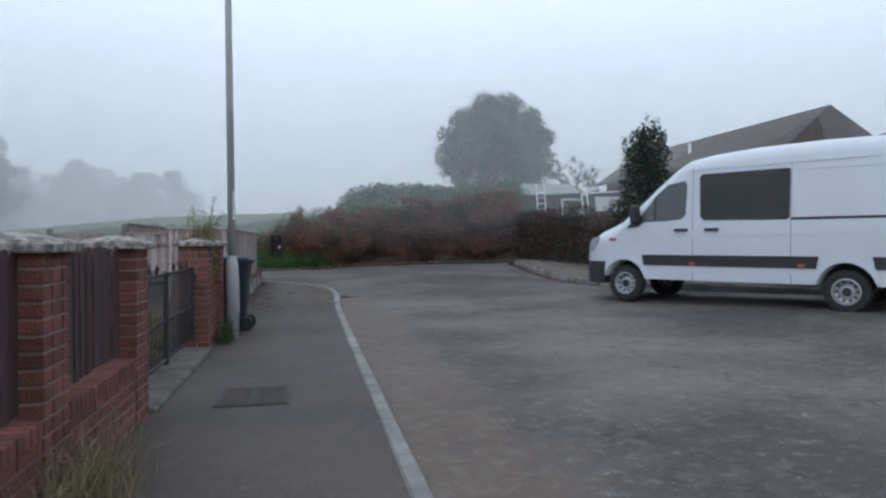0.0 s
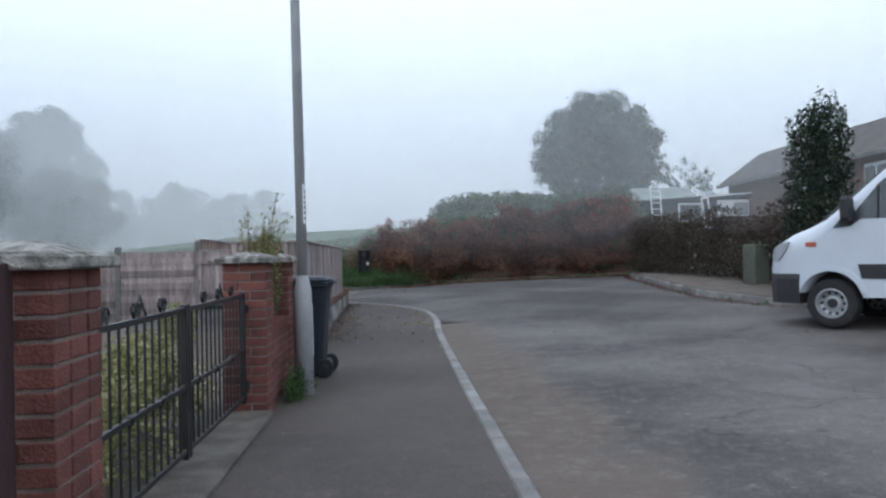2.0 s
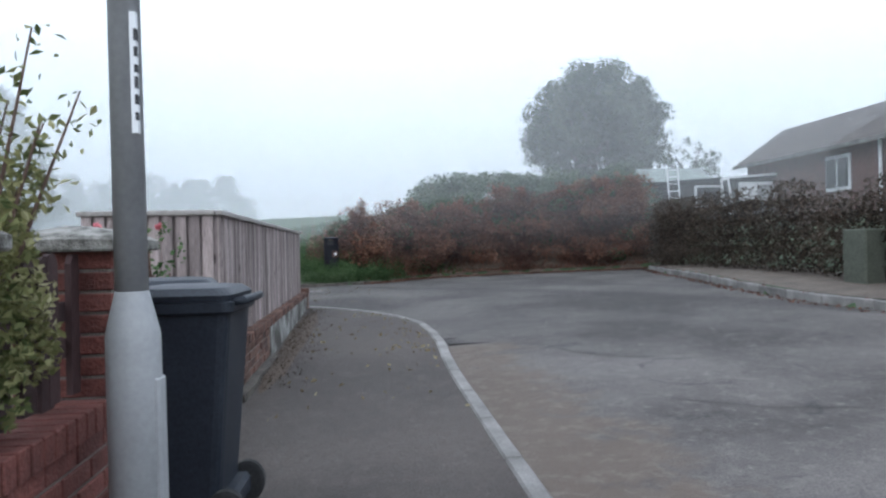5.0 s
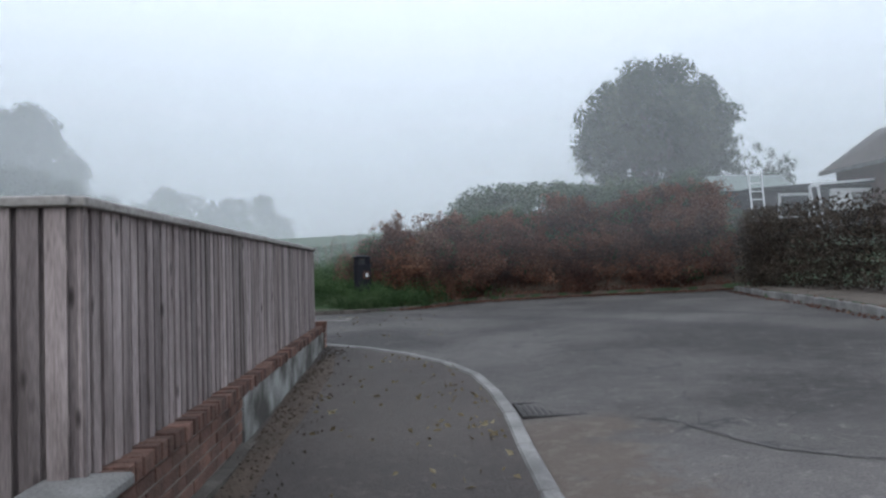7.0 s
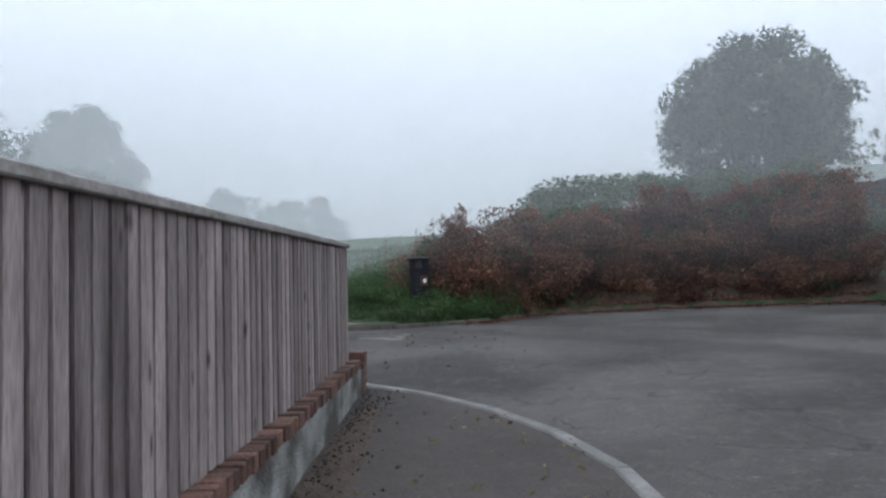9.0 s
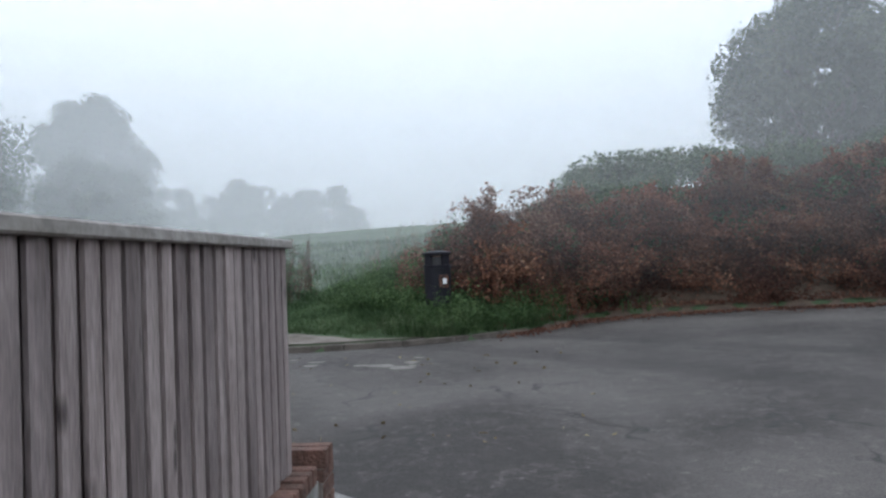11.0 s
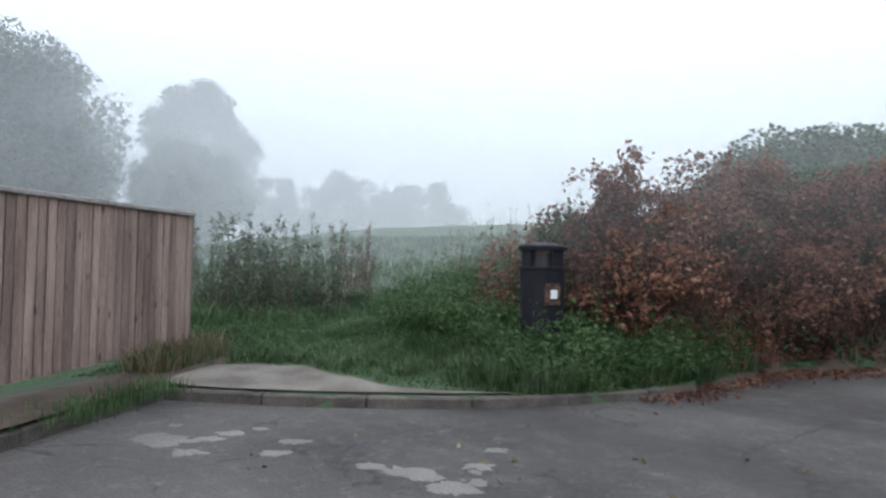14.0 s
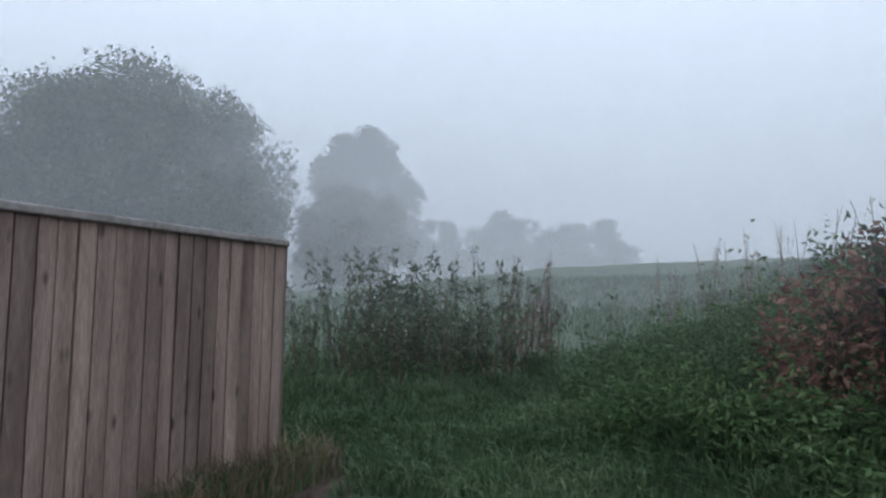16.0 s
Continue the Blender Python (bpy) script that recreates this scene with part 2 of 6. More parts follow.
    l.new(last, b.inputs["Base Color"])
    return m


TRACKS = [(-16.5, 6.95, 25.0, 0.5), (-16.5, 6.95, 26.7, 0.32)]
M_ROAD = asphalt("worn_asphalt", (0.036, 0.031, 0.029), (0.090, 0.080, 0.075), (0.160, 0.144, 0.133), gutter=True)
M_PAVE = asphalt("pavement_asphalt", (0.047, 0.038, 0.034), (0.074, 0.060, 0.053), (0.105, 0.087, 0.076), crack=0.2)
M_APRON = mat("worn_concrete_apron", (0.13, 0.12, 0.11), (0.21, 0.195, 0.18), scale=1.6, fine=70, bump=0.6, contrast=0.15)
M_STAIN = mat("silt", (0.085, 0.068, 0.055), (0.13, 0.105, 0.085), scale=2.2, fine=60, bump=0.4, contrast=0.15)
M_TAR = mat("dark_asphalt_patch", (0.030, 0.027, 0.026), (0.050, 0.046, 0.045), scale=2.0, fine=80, bump=0.5)
M_PINK = leaf_mat("rose_petals", (0.55, 0.10, 0.14), (0.70, 0.25, 0.28), scale=4)
M_KERB = mat("kerb_concrete", (0.125, 0.118, 0.112), (0.235, 0.225, 0.215), scale=3, fine=70, bump=0.5, spread=0.2, contrast=0.18)
M_CONC = mat("old_concrete", (0.105, 0.10, 0.092), (0.225, 0.215, 0.20), scale=3, fine=60, bump=0.5)
M_CAP = mat("lichened_cap", (0.095, 0.088, 0.078), (0.33, 0.315, 0.285), scale=16, fine=120, bump=0.8, contrast=0.12)
M_PATH = mat("dirty_path", (0.10, 0.082, 0.066), (0.19, 0.165, 0.14), scale=2.5, fine=50, bump=0.6, contrast=0.15)
M_SILL = mat("dirty_concrete", (0.055, 0.047, 0.040), (0.12, 0.105, 0.09), scale=4, fine=60, bump=0.6, contrast=0.15)
M_BRICK = mat("red_brick", (0.088, 0.029, 0.024), (0.165, 0.055, 0.043), scale=9, fine=80, bump=0.5, spread=0.3)
M_BRICK_OLD = mat("weathered_brick", (0.085, 0.052, 0.040), (0.185, 0.095, 0.072), scale=7, fine=60, bump=0.8, spread=0.4, contrast=0.2)
M_MORTAR = mat("mortar", (0.14, 0.115, 0.102), (0.24, 0.205, 0.18), scale=8, fine=120, bump=0.5)
M_RENDER = mat("stained_render", (0.075, 0.068, 0.06), (0.36, 0.36, 0.34), scale=2.4, fine=50, bump=0.7, contrast=0.13)
M_BOARD = knots(mat("weathered_boards", (0.145, 0.114, 0.107), (0.37, 0.305, 0.292), scale=1.6, fine=22, bump=0.3, spread=0.32, stretch=(6, 6, 0.7), contrast=0.2))
M_BOARD2 = knots(mat("newer_boards", (0.165, 0.113, 0.090), (0.32, 0.236, 0.194), scale=1.6, fine=22, bump=0.3, spread=0.32, stretch=(6, 6, 0.7), contrast=0.2))
M_RAIL = mat("capping_rail", (0.22, 0.20, 0.18), (0.36, 0.33, 0.31), scale=4, fine=30, bump=0.3)
M_PALE = mat("brown_stained_palings", (0.032, 0.016, 0.016), (0.058, 0.030, 0.029), scale=3, fine=30, bump=0.25, spread=0.25, stretch=(5, 5, 0.8))
M_IRON = plain("black_iron", (0.012, 0.011, 0.012), rough=0.45, metal=0.0)
M_POLE = mat("galvanised_steel", (0.27, 0.275, 0.28), (0.35, 0.355, 0.36), scale=5, fine=50, bump=0.05, rough=0.5, speck=0.08)
M_BIN = mat("dark_plastic", (0.014, 0.018, 0.026), (0.023, 0.028, 0.037), scale=4, fine=60, bump=0.08, rough=0.5, spec=0.3)
M_LITTER = mat("black_litter_bin", (0.009, 0.009, 0.013), (0.015, 0.015, 0.021), scale=5, fine=50, bump=0.1, rough=0.6, spec=0.22)
M_WHITE = plain("white_paint", (0.53, 0.565, 0.615), rough=0.3, coat=0.4)
M_UPVC = plain("white_plastic", (0.72, 0.73, 0.74), rough=0.4)
M_RUBBER = mat("tyre_rubber", (0.016, 0.016, 0.017), (0.028, 0.027, 0.027), scale=12, fine=70, bump=0.2, rough=0.85)
M_TRIM = plain("black_trim", (0.020, 0.021, 0.024), rough=0.6)
M_STEEL = plain("silver_wheel", (0.42, 0.43, 0.44), rough=0.4, metal=0.6)
M_GLASS = plain("dark_glass", (0.012, 0.013, 0.015), rough=0.08, spec=0.6)
M_CABGLASS = plain("cab_glass", (0.06, 0.066, 0.07), rough=0.08, spec=0.9)
M_LAMP = plain("clear_lamp", (0.35, 0.37, 0.39), rough=0.12, spec=0.8)
M_AMBER = plain("amber_lens", (0.42, 0.10, 0.06), rough=0.3)
M_AMBER_DULL = mat("faded_sticker", (0.03, 0.018, 0.016), (0.13, 0.06, 0.04), scale=14, fine=60, bump=0.05, contrast=0.08)
M_SOIL = mat("soil", (0.048, 0.034, 0.024), (0.10, 0.070, 0.050), scale=5, fine=60, bump=0.9)
M_GRASSG = mat("grass_ground", (0.022, 0.040, 0.017), (0.052, 0.086, 0.038), scale=0.5, fine=25, bump=0.8)
M_GRASS = leaf_mat("grass_blades", (0.034, 0.063, 0.027), (0.074, 0.127, 0.057), (0.145, 0.19, 0.104), scale=0.9)
M_DRY = leaf_mat("dry_grass", (0.11, 0.085, 0.050), (0.20, 0.16, 0.098), (0.31, 0.265, 0.17), scale=2)
M_BEECH = leaf_mat("brown_leaves", (0.054, 0.027, 0.022), (0.142, 0.069, 0.052), (0.25, 0.15, 0.105), scale=0.9)
# rusty leaf colour, with the light on outer sprays mixed into it
M_RUST_LIT = leaf_mat("rusty_lit_leaves", (0.092, 0.040, 0.027), (0.185, 0.084, 0.054), (0.27, 0.155, 0.10), scale=1.1)
M_BRAMBLE = leaf_mat("bramble_leaves", (0.030, 0.050, 0.026), (0.07, 0.108, 0.053), (0.13, 0.155, 0.088), scale=1.0)
M_DARKHEDGE = leaf_mat("dark_hedge_leaves", (0.034, 0.029, 0.024), (0.075, 0.060, 0.048), (0.125, 0.098, 0.078), scale=1.2)
M_TREE = leaf_mat("tree_leaves", (0.022, 0.036, 0.020), (0.05, 0.072, 0.036), (0.095, 0.11, 0.055), scale=0.6, glow=0.2)
M_CONIFER = leaf_mat("conifer_leaves", (0.014, 0.022, 0.016), (0.03, 0.045, 0.03), (0.05, 0.065, 0.042), scale=2, glow=0.1)
M_VARIEG = leaf_mat("variegated_leaves", (0.075, 0.095, 0.036), (0.26, 0.25, 0.11), (0.48, 0.45, 0.27), scale=3, glow=0.3)
M_WEED = leaf_mat("weed_leaves", (0.034, 0.064, 0.025), (0.078, 0.135, 0.054), (0.14, 0.195, 0.09), scale=1.6)
M_BARK = mat("bark", (0.045, 0.036, 0.028), (0.085, 0.07, 0.055), scale=9, fine=50, bump=0.8, stretch=(3, 3, 0.6))
M_STEM = mat("brown_stems", (0.055, 0.03, 0.022), (0.11, 0.065, 0.045), scale=9, fine=50, bump=0.4)
M_TILE = mat("brown_roof_tiles", (0.052, 0.042, 0.038), (0.085, 0.070, 0.062), scale=2, fine=30, bump=0.5)
M_HOUSE = mat("house_brick", (0.095, 0.050, 0.043), (0.145, 0.078, 0.066), scale=6, fine=40, bump=0.4)
M_SHEDROOF = mat("pale_green_sheet", (0.17, 0.20, 0.185), (0.27, 0.30, 0.285), scale=2, fine=20, bump=0.2)
M_CABINET = mat("dull_green_paint", (0.065, 0.072, 0.055), (0.095, 0.102, 0.08), scale=3, fine=30, bump=0.1)
M_SHED = mat("dark_timber", (0.035, 0.032, 0.034), (0.06, 0.055, 0.055), scale=3, fine=25, bump=0.3, stretch=(4, 4, 0.8))


def fog_sheet_mat(name, density, clear_below=0.0):
    """A mostly clear white sheet standing in for fog: scatters the sky's light, thinning upwards."""
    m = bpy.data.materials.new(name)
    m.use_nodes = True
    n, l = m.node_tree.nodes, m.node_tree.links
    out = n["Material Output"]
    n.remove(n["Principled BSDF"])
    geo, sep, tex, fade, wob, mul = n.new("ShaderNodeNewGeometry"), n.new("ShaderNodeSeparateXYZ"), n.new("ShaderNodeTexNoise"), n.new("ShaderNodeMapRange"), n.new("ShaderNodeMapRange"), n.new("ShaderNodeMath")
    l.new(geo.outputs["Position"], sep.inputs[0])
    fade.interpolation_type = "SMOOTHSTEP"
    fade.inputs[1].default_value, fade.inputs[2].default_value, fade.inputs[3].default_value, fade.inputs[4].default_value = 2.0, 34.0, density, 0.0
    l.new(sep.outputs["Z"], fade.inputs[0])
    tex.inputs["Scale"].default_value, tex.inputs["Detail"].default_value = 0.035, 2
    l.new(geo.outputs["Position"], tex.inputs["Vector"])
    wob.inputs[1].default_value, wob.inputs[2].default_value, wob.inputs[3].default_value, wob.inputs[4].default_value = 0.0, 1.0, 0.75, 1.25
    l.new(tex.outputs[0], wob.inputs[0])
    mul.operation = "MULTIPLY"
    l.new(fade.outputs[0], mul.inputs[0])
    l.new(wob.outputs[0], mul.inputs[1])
    # fades the sheet out at its foot so no edge shows on the ground
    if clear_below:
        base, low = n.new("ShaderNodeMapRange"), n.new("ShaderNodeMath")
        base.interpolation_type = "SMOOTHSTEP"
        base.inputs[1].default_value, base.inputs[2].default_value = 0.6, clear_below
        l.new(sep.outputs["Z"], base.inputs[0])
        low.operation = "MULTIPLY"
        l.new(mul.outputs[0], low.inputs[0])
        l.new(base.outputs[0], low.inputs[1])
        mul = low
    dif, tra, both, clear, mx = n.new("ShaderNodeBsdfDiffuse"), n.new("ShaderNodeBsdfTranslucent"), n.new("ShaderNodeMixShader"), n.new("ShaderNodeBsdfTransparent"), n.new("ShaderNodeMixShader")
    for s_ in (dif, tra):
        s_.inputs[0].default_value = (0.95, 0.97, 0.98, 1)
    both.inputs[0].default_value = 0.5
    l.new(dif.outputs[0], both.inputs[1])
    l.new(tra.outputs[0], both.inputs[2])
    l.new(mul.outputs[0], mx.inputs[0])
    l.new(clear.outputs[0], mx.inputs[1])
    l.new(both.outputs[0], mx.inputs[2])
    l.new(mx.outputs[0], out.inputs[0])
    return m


# ---- mesh helpers ----
def link(name, bm, material, parent=None, label="", smooth=False, at=None):
    me = bpy.data.meshes.new(name)
    bm.to_mesh(me)
    bm.free()
    for m in material if isinstance(material, (list, tuple)) else [material]:
        me.materials.append(m)
    if smooth:
        me.polygons.foreach_set("use_smooth", [True] * len(me.polygons))
    ob = new(name, me)
    if parent is not None:
        ob.parent = parent
    if at is not None:
        ob.matrix_basis = at
    if label:
        ob["label"] = label
    return ob


def part(name, bm, material, parent, label="", smooth=False, at=None):
    return link(name, bm, material, parent, label, smooth, at)


def thing(name, label, category, m=None, group="", kind=""):
    ob = new(name)
    if m is not None:
        ob.matrix_basis = m
    return tagged(ob, label, category, group, kind)


def box(bm, x0, x1, y0, y1, z0, z1, bevel=0.0, m=None):
    vs = [bm.verts.new((x, y, z)) for x in (x0, x1) for y in (y0, y1) for z in (z0, z1)]
    fs = [bm.faces.new([vs[i] for i in f]) for f in ((0, 1, 3, 2), (4, 6, 7, 5), (0, 4, 5, 1), (2, 3, 7, 6), (0, 2, 6, 4), (1, 5, 7, 3))]
    if bevel:
        es = list({e for f in fs for e in f.edges})
        r = bmesh.ops.bevel(bm, geom=es, offset=bevel, segments=1, affect="EDGES")
        vs = list({v for v in vs if v.is_valid} | set(r["verts"]))
    if m is not None:
        bmesh.ops.transform(bm, matrix=m, verts=[v for v in vs if v.is_valid])
    return bm


def boxed(x0, x1, y0, y1, z0, z1, bevel=0.0, m=None):
    return box(bmesh.new(), x0, x1, y0, y1, z0, z1, bevel, m)


def tube(bm, pts, radii, seg=10, caps=True):
    """A tube through points, with a radius at each."""
    rings = []
    pts = [Vector(p) for p in pts]
    for i, p in enumerate(pts):
        d = (pts[min(i + 1, len(pts) - 1)] - pts[max(i - 1, 0)]).normalized()
        a = d.orthogonal().normalized() if abs(d.z) < 0.99 else Vector((1, 0, 0))
        b = d.cross(a).normalized()
        a = b.cross(d)
        r = radii[i] if isinstance(radii, (list, tuple)) else radii
        rings.append([bm.verts.new(p + (a * math.cos(u) + b * math.sin(u)) * r) for u in (2 * math.pi * k / seg for k in range(seg))])
    for r0, r1 in zip(rings, rings[1:]):
        for k in range(seg):
            bm.faces.new((r0[k], r0[(k + 1) % seg], r1[(k + 1) % seg], r1[k]))
    if caps:
        bm.faces.new(rings[0][::-1])
        bm.faces.new(rings[-1])
    return bm


def lathe(bm, cx, cz, profile, seg=28):
    """A turned shape about an axis along y, from (y, radius) pairs."""
    rings = [[bm.verts.new((cx + r * math.cos(u), y, cz + r * math.sin(u))) for u in (2 * math.pi * k / seg for k in range(seg))] for y, r in profile]
    for r0, r1 in zip(rings, rings[1:]):
        for k in range(seg):
            bm.faces.new((r0[k], r0[(k + 1) % seg], r1[(k + 1) % seg], r1[k]))
    bmesh.ops.recalc_face_normals(bm, faces=bm.faces[:])
    return bm


def loft(bm, rings, caps=True):
    vs = [[bm.verts.new(p) for p in r] for r in rings]
    k = len(vs[0])
    for a, b in zip(vs, vs[1:]):
        for i in range(k):
            bm.faces.new((a[i], a[(i + 1) % k], b[(i + 1) % k], b[i]))
    if caps:
        bm.faces.new(vs[0][::-1])
        bm.faces.new(vs[-1])
    return bm


def rounded(w, d, r, z, seg=4, cx=0, cy=0):
    """A ring: a rectangle of width w and depth d with rounded corners."""
    out = []
    for sx, sy, a0 in ((1, 1, 0), (-1, 1, 90), (-1, -1, 180), (1, -1, 270)):
        for k in range(seg + 1):
            a = radians(a0 + 90 * k / seg)
            out.append((cx + sx * (w / 2 - r) + r * math.cos(a), cy + sy * (d / 2 - r) + r * math.sin(a), z))
    return out


def ss(a, b, v):
    t = min(1.0, max(0.0, (v - a) / (b - a)))
    return t * t * (3 - 2 * t)


def mesh_of(name, verts, faces, material, parent=None, label="", smooth=False):
    me = bpy.data.meshes.new(name)
    me.from_pydata(verts, [], faces)
    me.materials.append(material)
    if smooth:
        me.polygons.foreach_set("use_smooth", [True] * len(me.polygons))
    ob = new(name, me)
    if parent is not None:
        ob.parent = parent
    if label:
        ob["label"] = label
    return ob


def leaves(name, points, size, material, parent=None, label="", rng=None, up=0.3, narrow=0.55, fold=0.25):
    """Many small pointed leaves, each its own island, at the given points."""
    rng = rng or np.random.default_rng(7)
    p = np.asarray(points, float)
    n = len(p)
    d = rng.normal(size=(n, 3))
    d[:, 2] = d[:, 2] * 0.7 + up
    d /= np.linalg.norm(d, axis=1)[:, None]
    o = rng.normal(size=(n, 3))
    s = np.cross(d, o)
    s /= np.linalg.norm(s, axis=1)[:, None] + 1e-9
    nn = np.cross(d, s)
    L = (size * rng.uniform(0.6, 1.35, n))[:, None]
    W = L * narrow
    v = np.stack([p - d * L / 2, p + s * W / 2 + nn * L * fold * 0.5, p + d * L / 2, p - s * W / 2 + nn * L * fold * 0.5], 1).reshape(-1, 3)
    f = np.arange(4 * n).reshape(-1, 4)
    f = np.concatenate([f[:, [0, 1, 2]], f[:, [0, 2, 3]]])
    return mesh_of(name, v.tolist(), f.tolist(), material, parent, label)


# ---- lie of the land ----
def level(x, y):
    """Height of the made ground: the close climbs gently to its far end and to the east."""
    z = 0.30 * ss(9, 27, y)
    if x > 0.6:
        z += 0.04 * min(x - 0.6, 9) * (1 - 0.5 * ss(20, 32, y))
    return z


KERB_W = [(0.62, -12), (0.62, 14.5), (0.69, 16), (0.66, 17.4), (0.48, 18.2), (0.14, 18.95), (-0.3, 19.6), (-0.82, 20.15), (-1.45, 20.6), (-2.6, 20.95), (-4.2, 21.1)]
VERGE = [(-4.2, 26.4), (-2.9, 26.5), (-1.6, 26.85), (-0.6, 27.4), (0.2, 28.2)]
HEDGE_FOOT = [(1.2, 29.6), (2.4, 30.2), (4.2, 30.4), (7.0, 30.0), (9.3, 29.6)]
KERB_E = [(8.7, 28.6), (7.6, 25), (6.75, 20), (6.5, 17.5), (6.8, 15.4), (7.8, 13.6), (10.2, 10.0), (13.5, 5), (16, 0), (18, -12)]
ROAD = KERB_W + VERGE + HEDGE_FOOT + KERB_E


def in_road(x, y):
    c = False
    for (x0, y0), (x1, y1) in zip(ROAD, ROAD[1:] + ROAD[:1]):
        if (y0 > y) != (y1 > y) and x < (x1 - x0) * (y - y0) / (y1 - y0) + x0:
            c = not c
    return c


def along(poly, step):
    """Points at even steps along a polyline smoothed by chords."""
    out, left = [], 0.0
    for (x0, y0), (x1, y1) in zip(poly, poly[1:]):
        L = math.hypot(x1 - x0, y1 - y0)
        s = left
        while s < L:
            out.append((x0 + (x1 - x0) * s / L, y0 + (y1 - y0) * s / L))
            s += step
        left = s - L
    out.append(poly[-1])
    return out


FOOT = VERGE + HEDGE_FOOT


def foot(x):
    return float(np.interp(x, [p[0] for p in FOOT], [p[1] for p in FOOT]))


def land(x, y):
    """Height of gardens, verge, bank and field, outside the road."""
    z = level(min(x, 9.6), y)
    bump = 0.06 * noise.noise(Vector((x * 0.4, y * 0.4, 0))) + 0.03 * noise.noise(Vector((x * 1.5, y * 1.5, 3)))
    if y < 20.2 and x < -1.3:
        return z - 0.06 - 0.085 * min(max(0, -1.6 - x), 9) + bump * 0.4
    if x < -4.0 and y < 27.5:
        w = ss(-5.0, -6.5, x)
        return z + 0.05 - 0.5 * w + bump * 0.3
    if x > 6 and y < 29.5:
        return z + 0.06 + 0.22 * max(0, min(x - 9.0, 8)) + bump * 0.3
    k = 0.045 + 0.235 * ss(-4.4, -0.8, x)
    d = max(0, y - foot(x) - 0.15)
    crest = float(np.interp(x, [-60, -26, -12, -1, 14, 60], [0.6, 1.9, 3.3, 3.75, 4.4, 5.0])) - 0.3
    low = k * min(d, 4.5)
    up = low + (crest - low) * min(1.0, max(0.0, (d - 4.5) / 27)) - 0.012 * max(0, min(d - 31.5, 60))
    if x > 8:
        up += 0.12 * min(x - 8, 10) * ss(28, 33, y)
    return z + 0.012 + up + bump * ss(0, 1.0, d)


def grid(name, xs, ys, f, material, parent=None, label="", smooth=True):
    v = [(x, y, f(x, y)) for y in ys for x in xs]
    n = len(xs)
    fc = [(j * n + i, j * n + i + 1, (j + 1) * n + i + 1, (j + 1) * n + i) for j in range(len(ys) - 1) for i in range(n - 1)]
    return mesh_of(name, v, fc, material, parent, label, smooth)


def steps(*spans):
    out = []
    for a, b, s in spans:
        out += list(np.arange(a, b - 1e-6, s))
    return [float(v) for v in out + [spans[-1][1]]]


gx = steps((-900, -100, 80), (-100, -20, 5), (-20, -6, 0.7), (-6, 12, 0.16), (12, 30, 1.2), (30, 110, 8), (110, 900, 80))
gy = steps((-700, -40, 60), (-40, -12, 3), (-12, 8, 0.7), (8, 19.5, 0.22), (19.5, 34, 0.16), (34, 60, 1.2), (60, 140, 6), (140, 900, 80))
ground = grid("ground", gx, gy, lambda x, y: level(x, y) - 0.4 if in_road(x, y) else land(x, y) - (0.25 if -1.65 < x < 0.7 and y < 20.7 else 0), M_GRASSG)
tagged(ground, "green grassy ground rising to a foggy field", "ground", kind="structure")
# ---- road, pavements, kerbs ----
def rut(x, y):
    return 0.012 * noise.noise(Vector((x * 0.5, y * 0.5, 5))) + 0.005 * noise.noise(Vector((x * 2.2, y * 2.2, 1)))


road = grid("road", steps((-5.5, 19, 0.25)), steps((-13, 32, 0.25)), lambda x, y: level(x, y) - 0.075 + rut(x, y), M_ROAD)
tagged(road, "worn grey asphalt road with cracks and patches", "road", kind="structure")


def kerb_x(y):
    for (x0, y0), (x1, y1) in zip(KERB_W, KERB_W[1:]):
        if y0 <= y <= y1:
            return x0 + (x1 - x0) * (y - y0) / (y1 - y0)
    return KERB_W[0][0] if y < 0 else KERB_W[-1][0]


pv, pf = [], []
rows_y = steps((-12, 17, 0.25), (17, 20.9, 0.1))
for y in rows_y:
    kx = kerb_x(y) - 0.06
    for k in range(9):
        x = -1.75 + (max(kx, -1.74) + 1.75) * k / 8
        pv.append((x, y, level(min(x, 0.5), y) - 0.012 + 0.4 * rut(x * 2, y)))
for j in range(len(rows_y) - 1):
    for k in range(8):
        a = j * 9 + k
        pf.append((a, a + 1, a + 10, a + 9))
pavement = tagged(mesh_of("pavement", pv, pf, M_PAVE, smooth=True), "dark patched asphalt footpath beside a low kerb", "pavement", kind="structure")


def kerb_line(poly, length, width, top, offset, name, label, material=M_KERB):
    """Kerbstones laid end to end along a line."""
    owner = tagged(new(name), label, "kerb", kind="structure")
    pts = along(poly, length)
    for (x0, y0), (x1, y1) in zip(pts, pts[1:]):
        L = math.hypot(x1 - x0, y1 - y0)
        if L < 0.08:
            continue
        bm = bmesh.new()
        box(bm, -width / 2, width / 2, -L / 2 + 0.004, L / 2 - 0.004, -0.2, top, 0.014)
        cx, cy = (x0 + x1) / 2, (y0 + y1) / 2
        a = math.atan2(-(x1 - x0), y1 - y0)
        dz = level(x1, y1) - level(x0, y0)
        m = pose(cx - offset * math.cos(a), cy - offset * math.sin(a), level(cx, cy) + 0.004 * noise.noise(Vector((cx * 9, cy * 9, 0))), math.degrees(math.atan2(dz, L)), 0, math.degrees(a))
        part("kerbstone", bm, material, owner, at=m)
    return owner


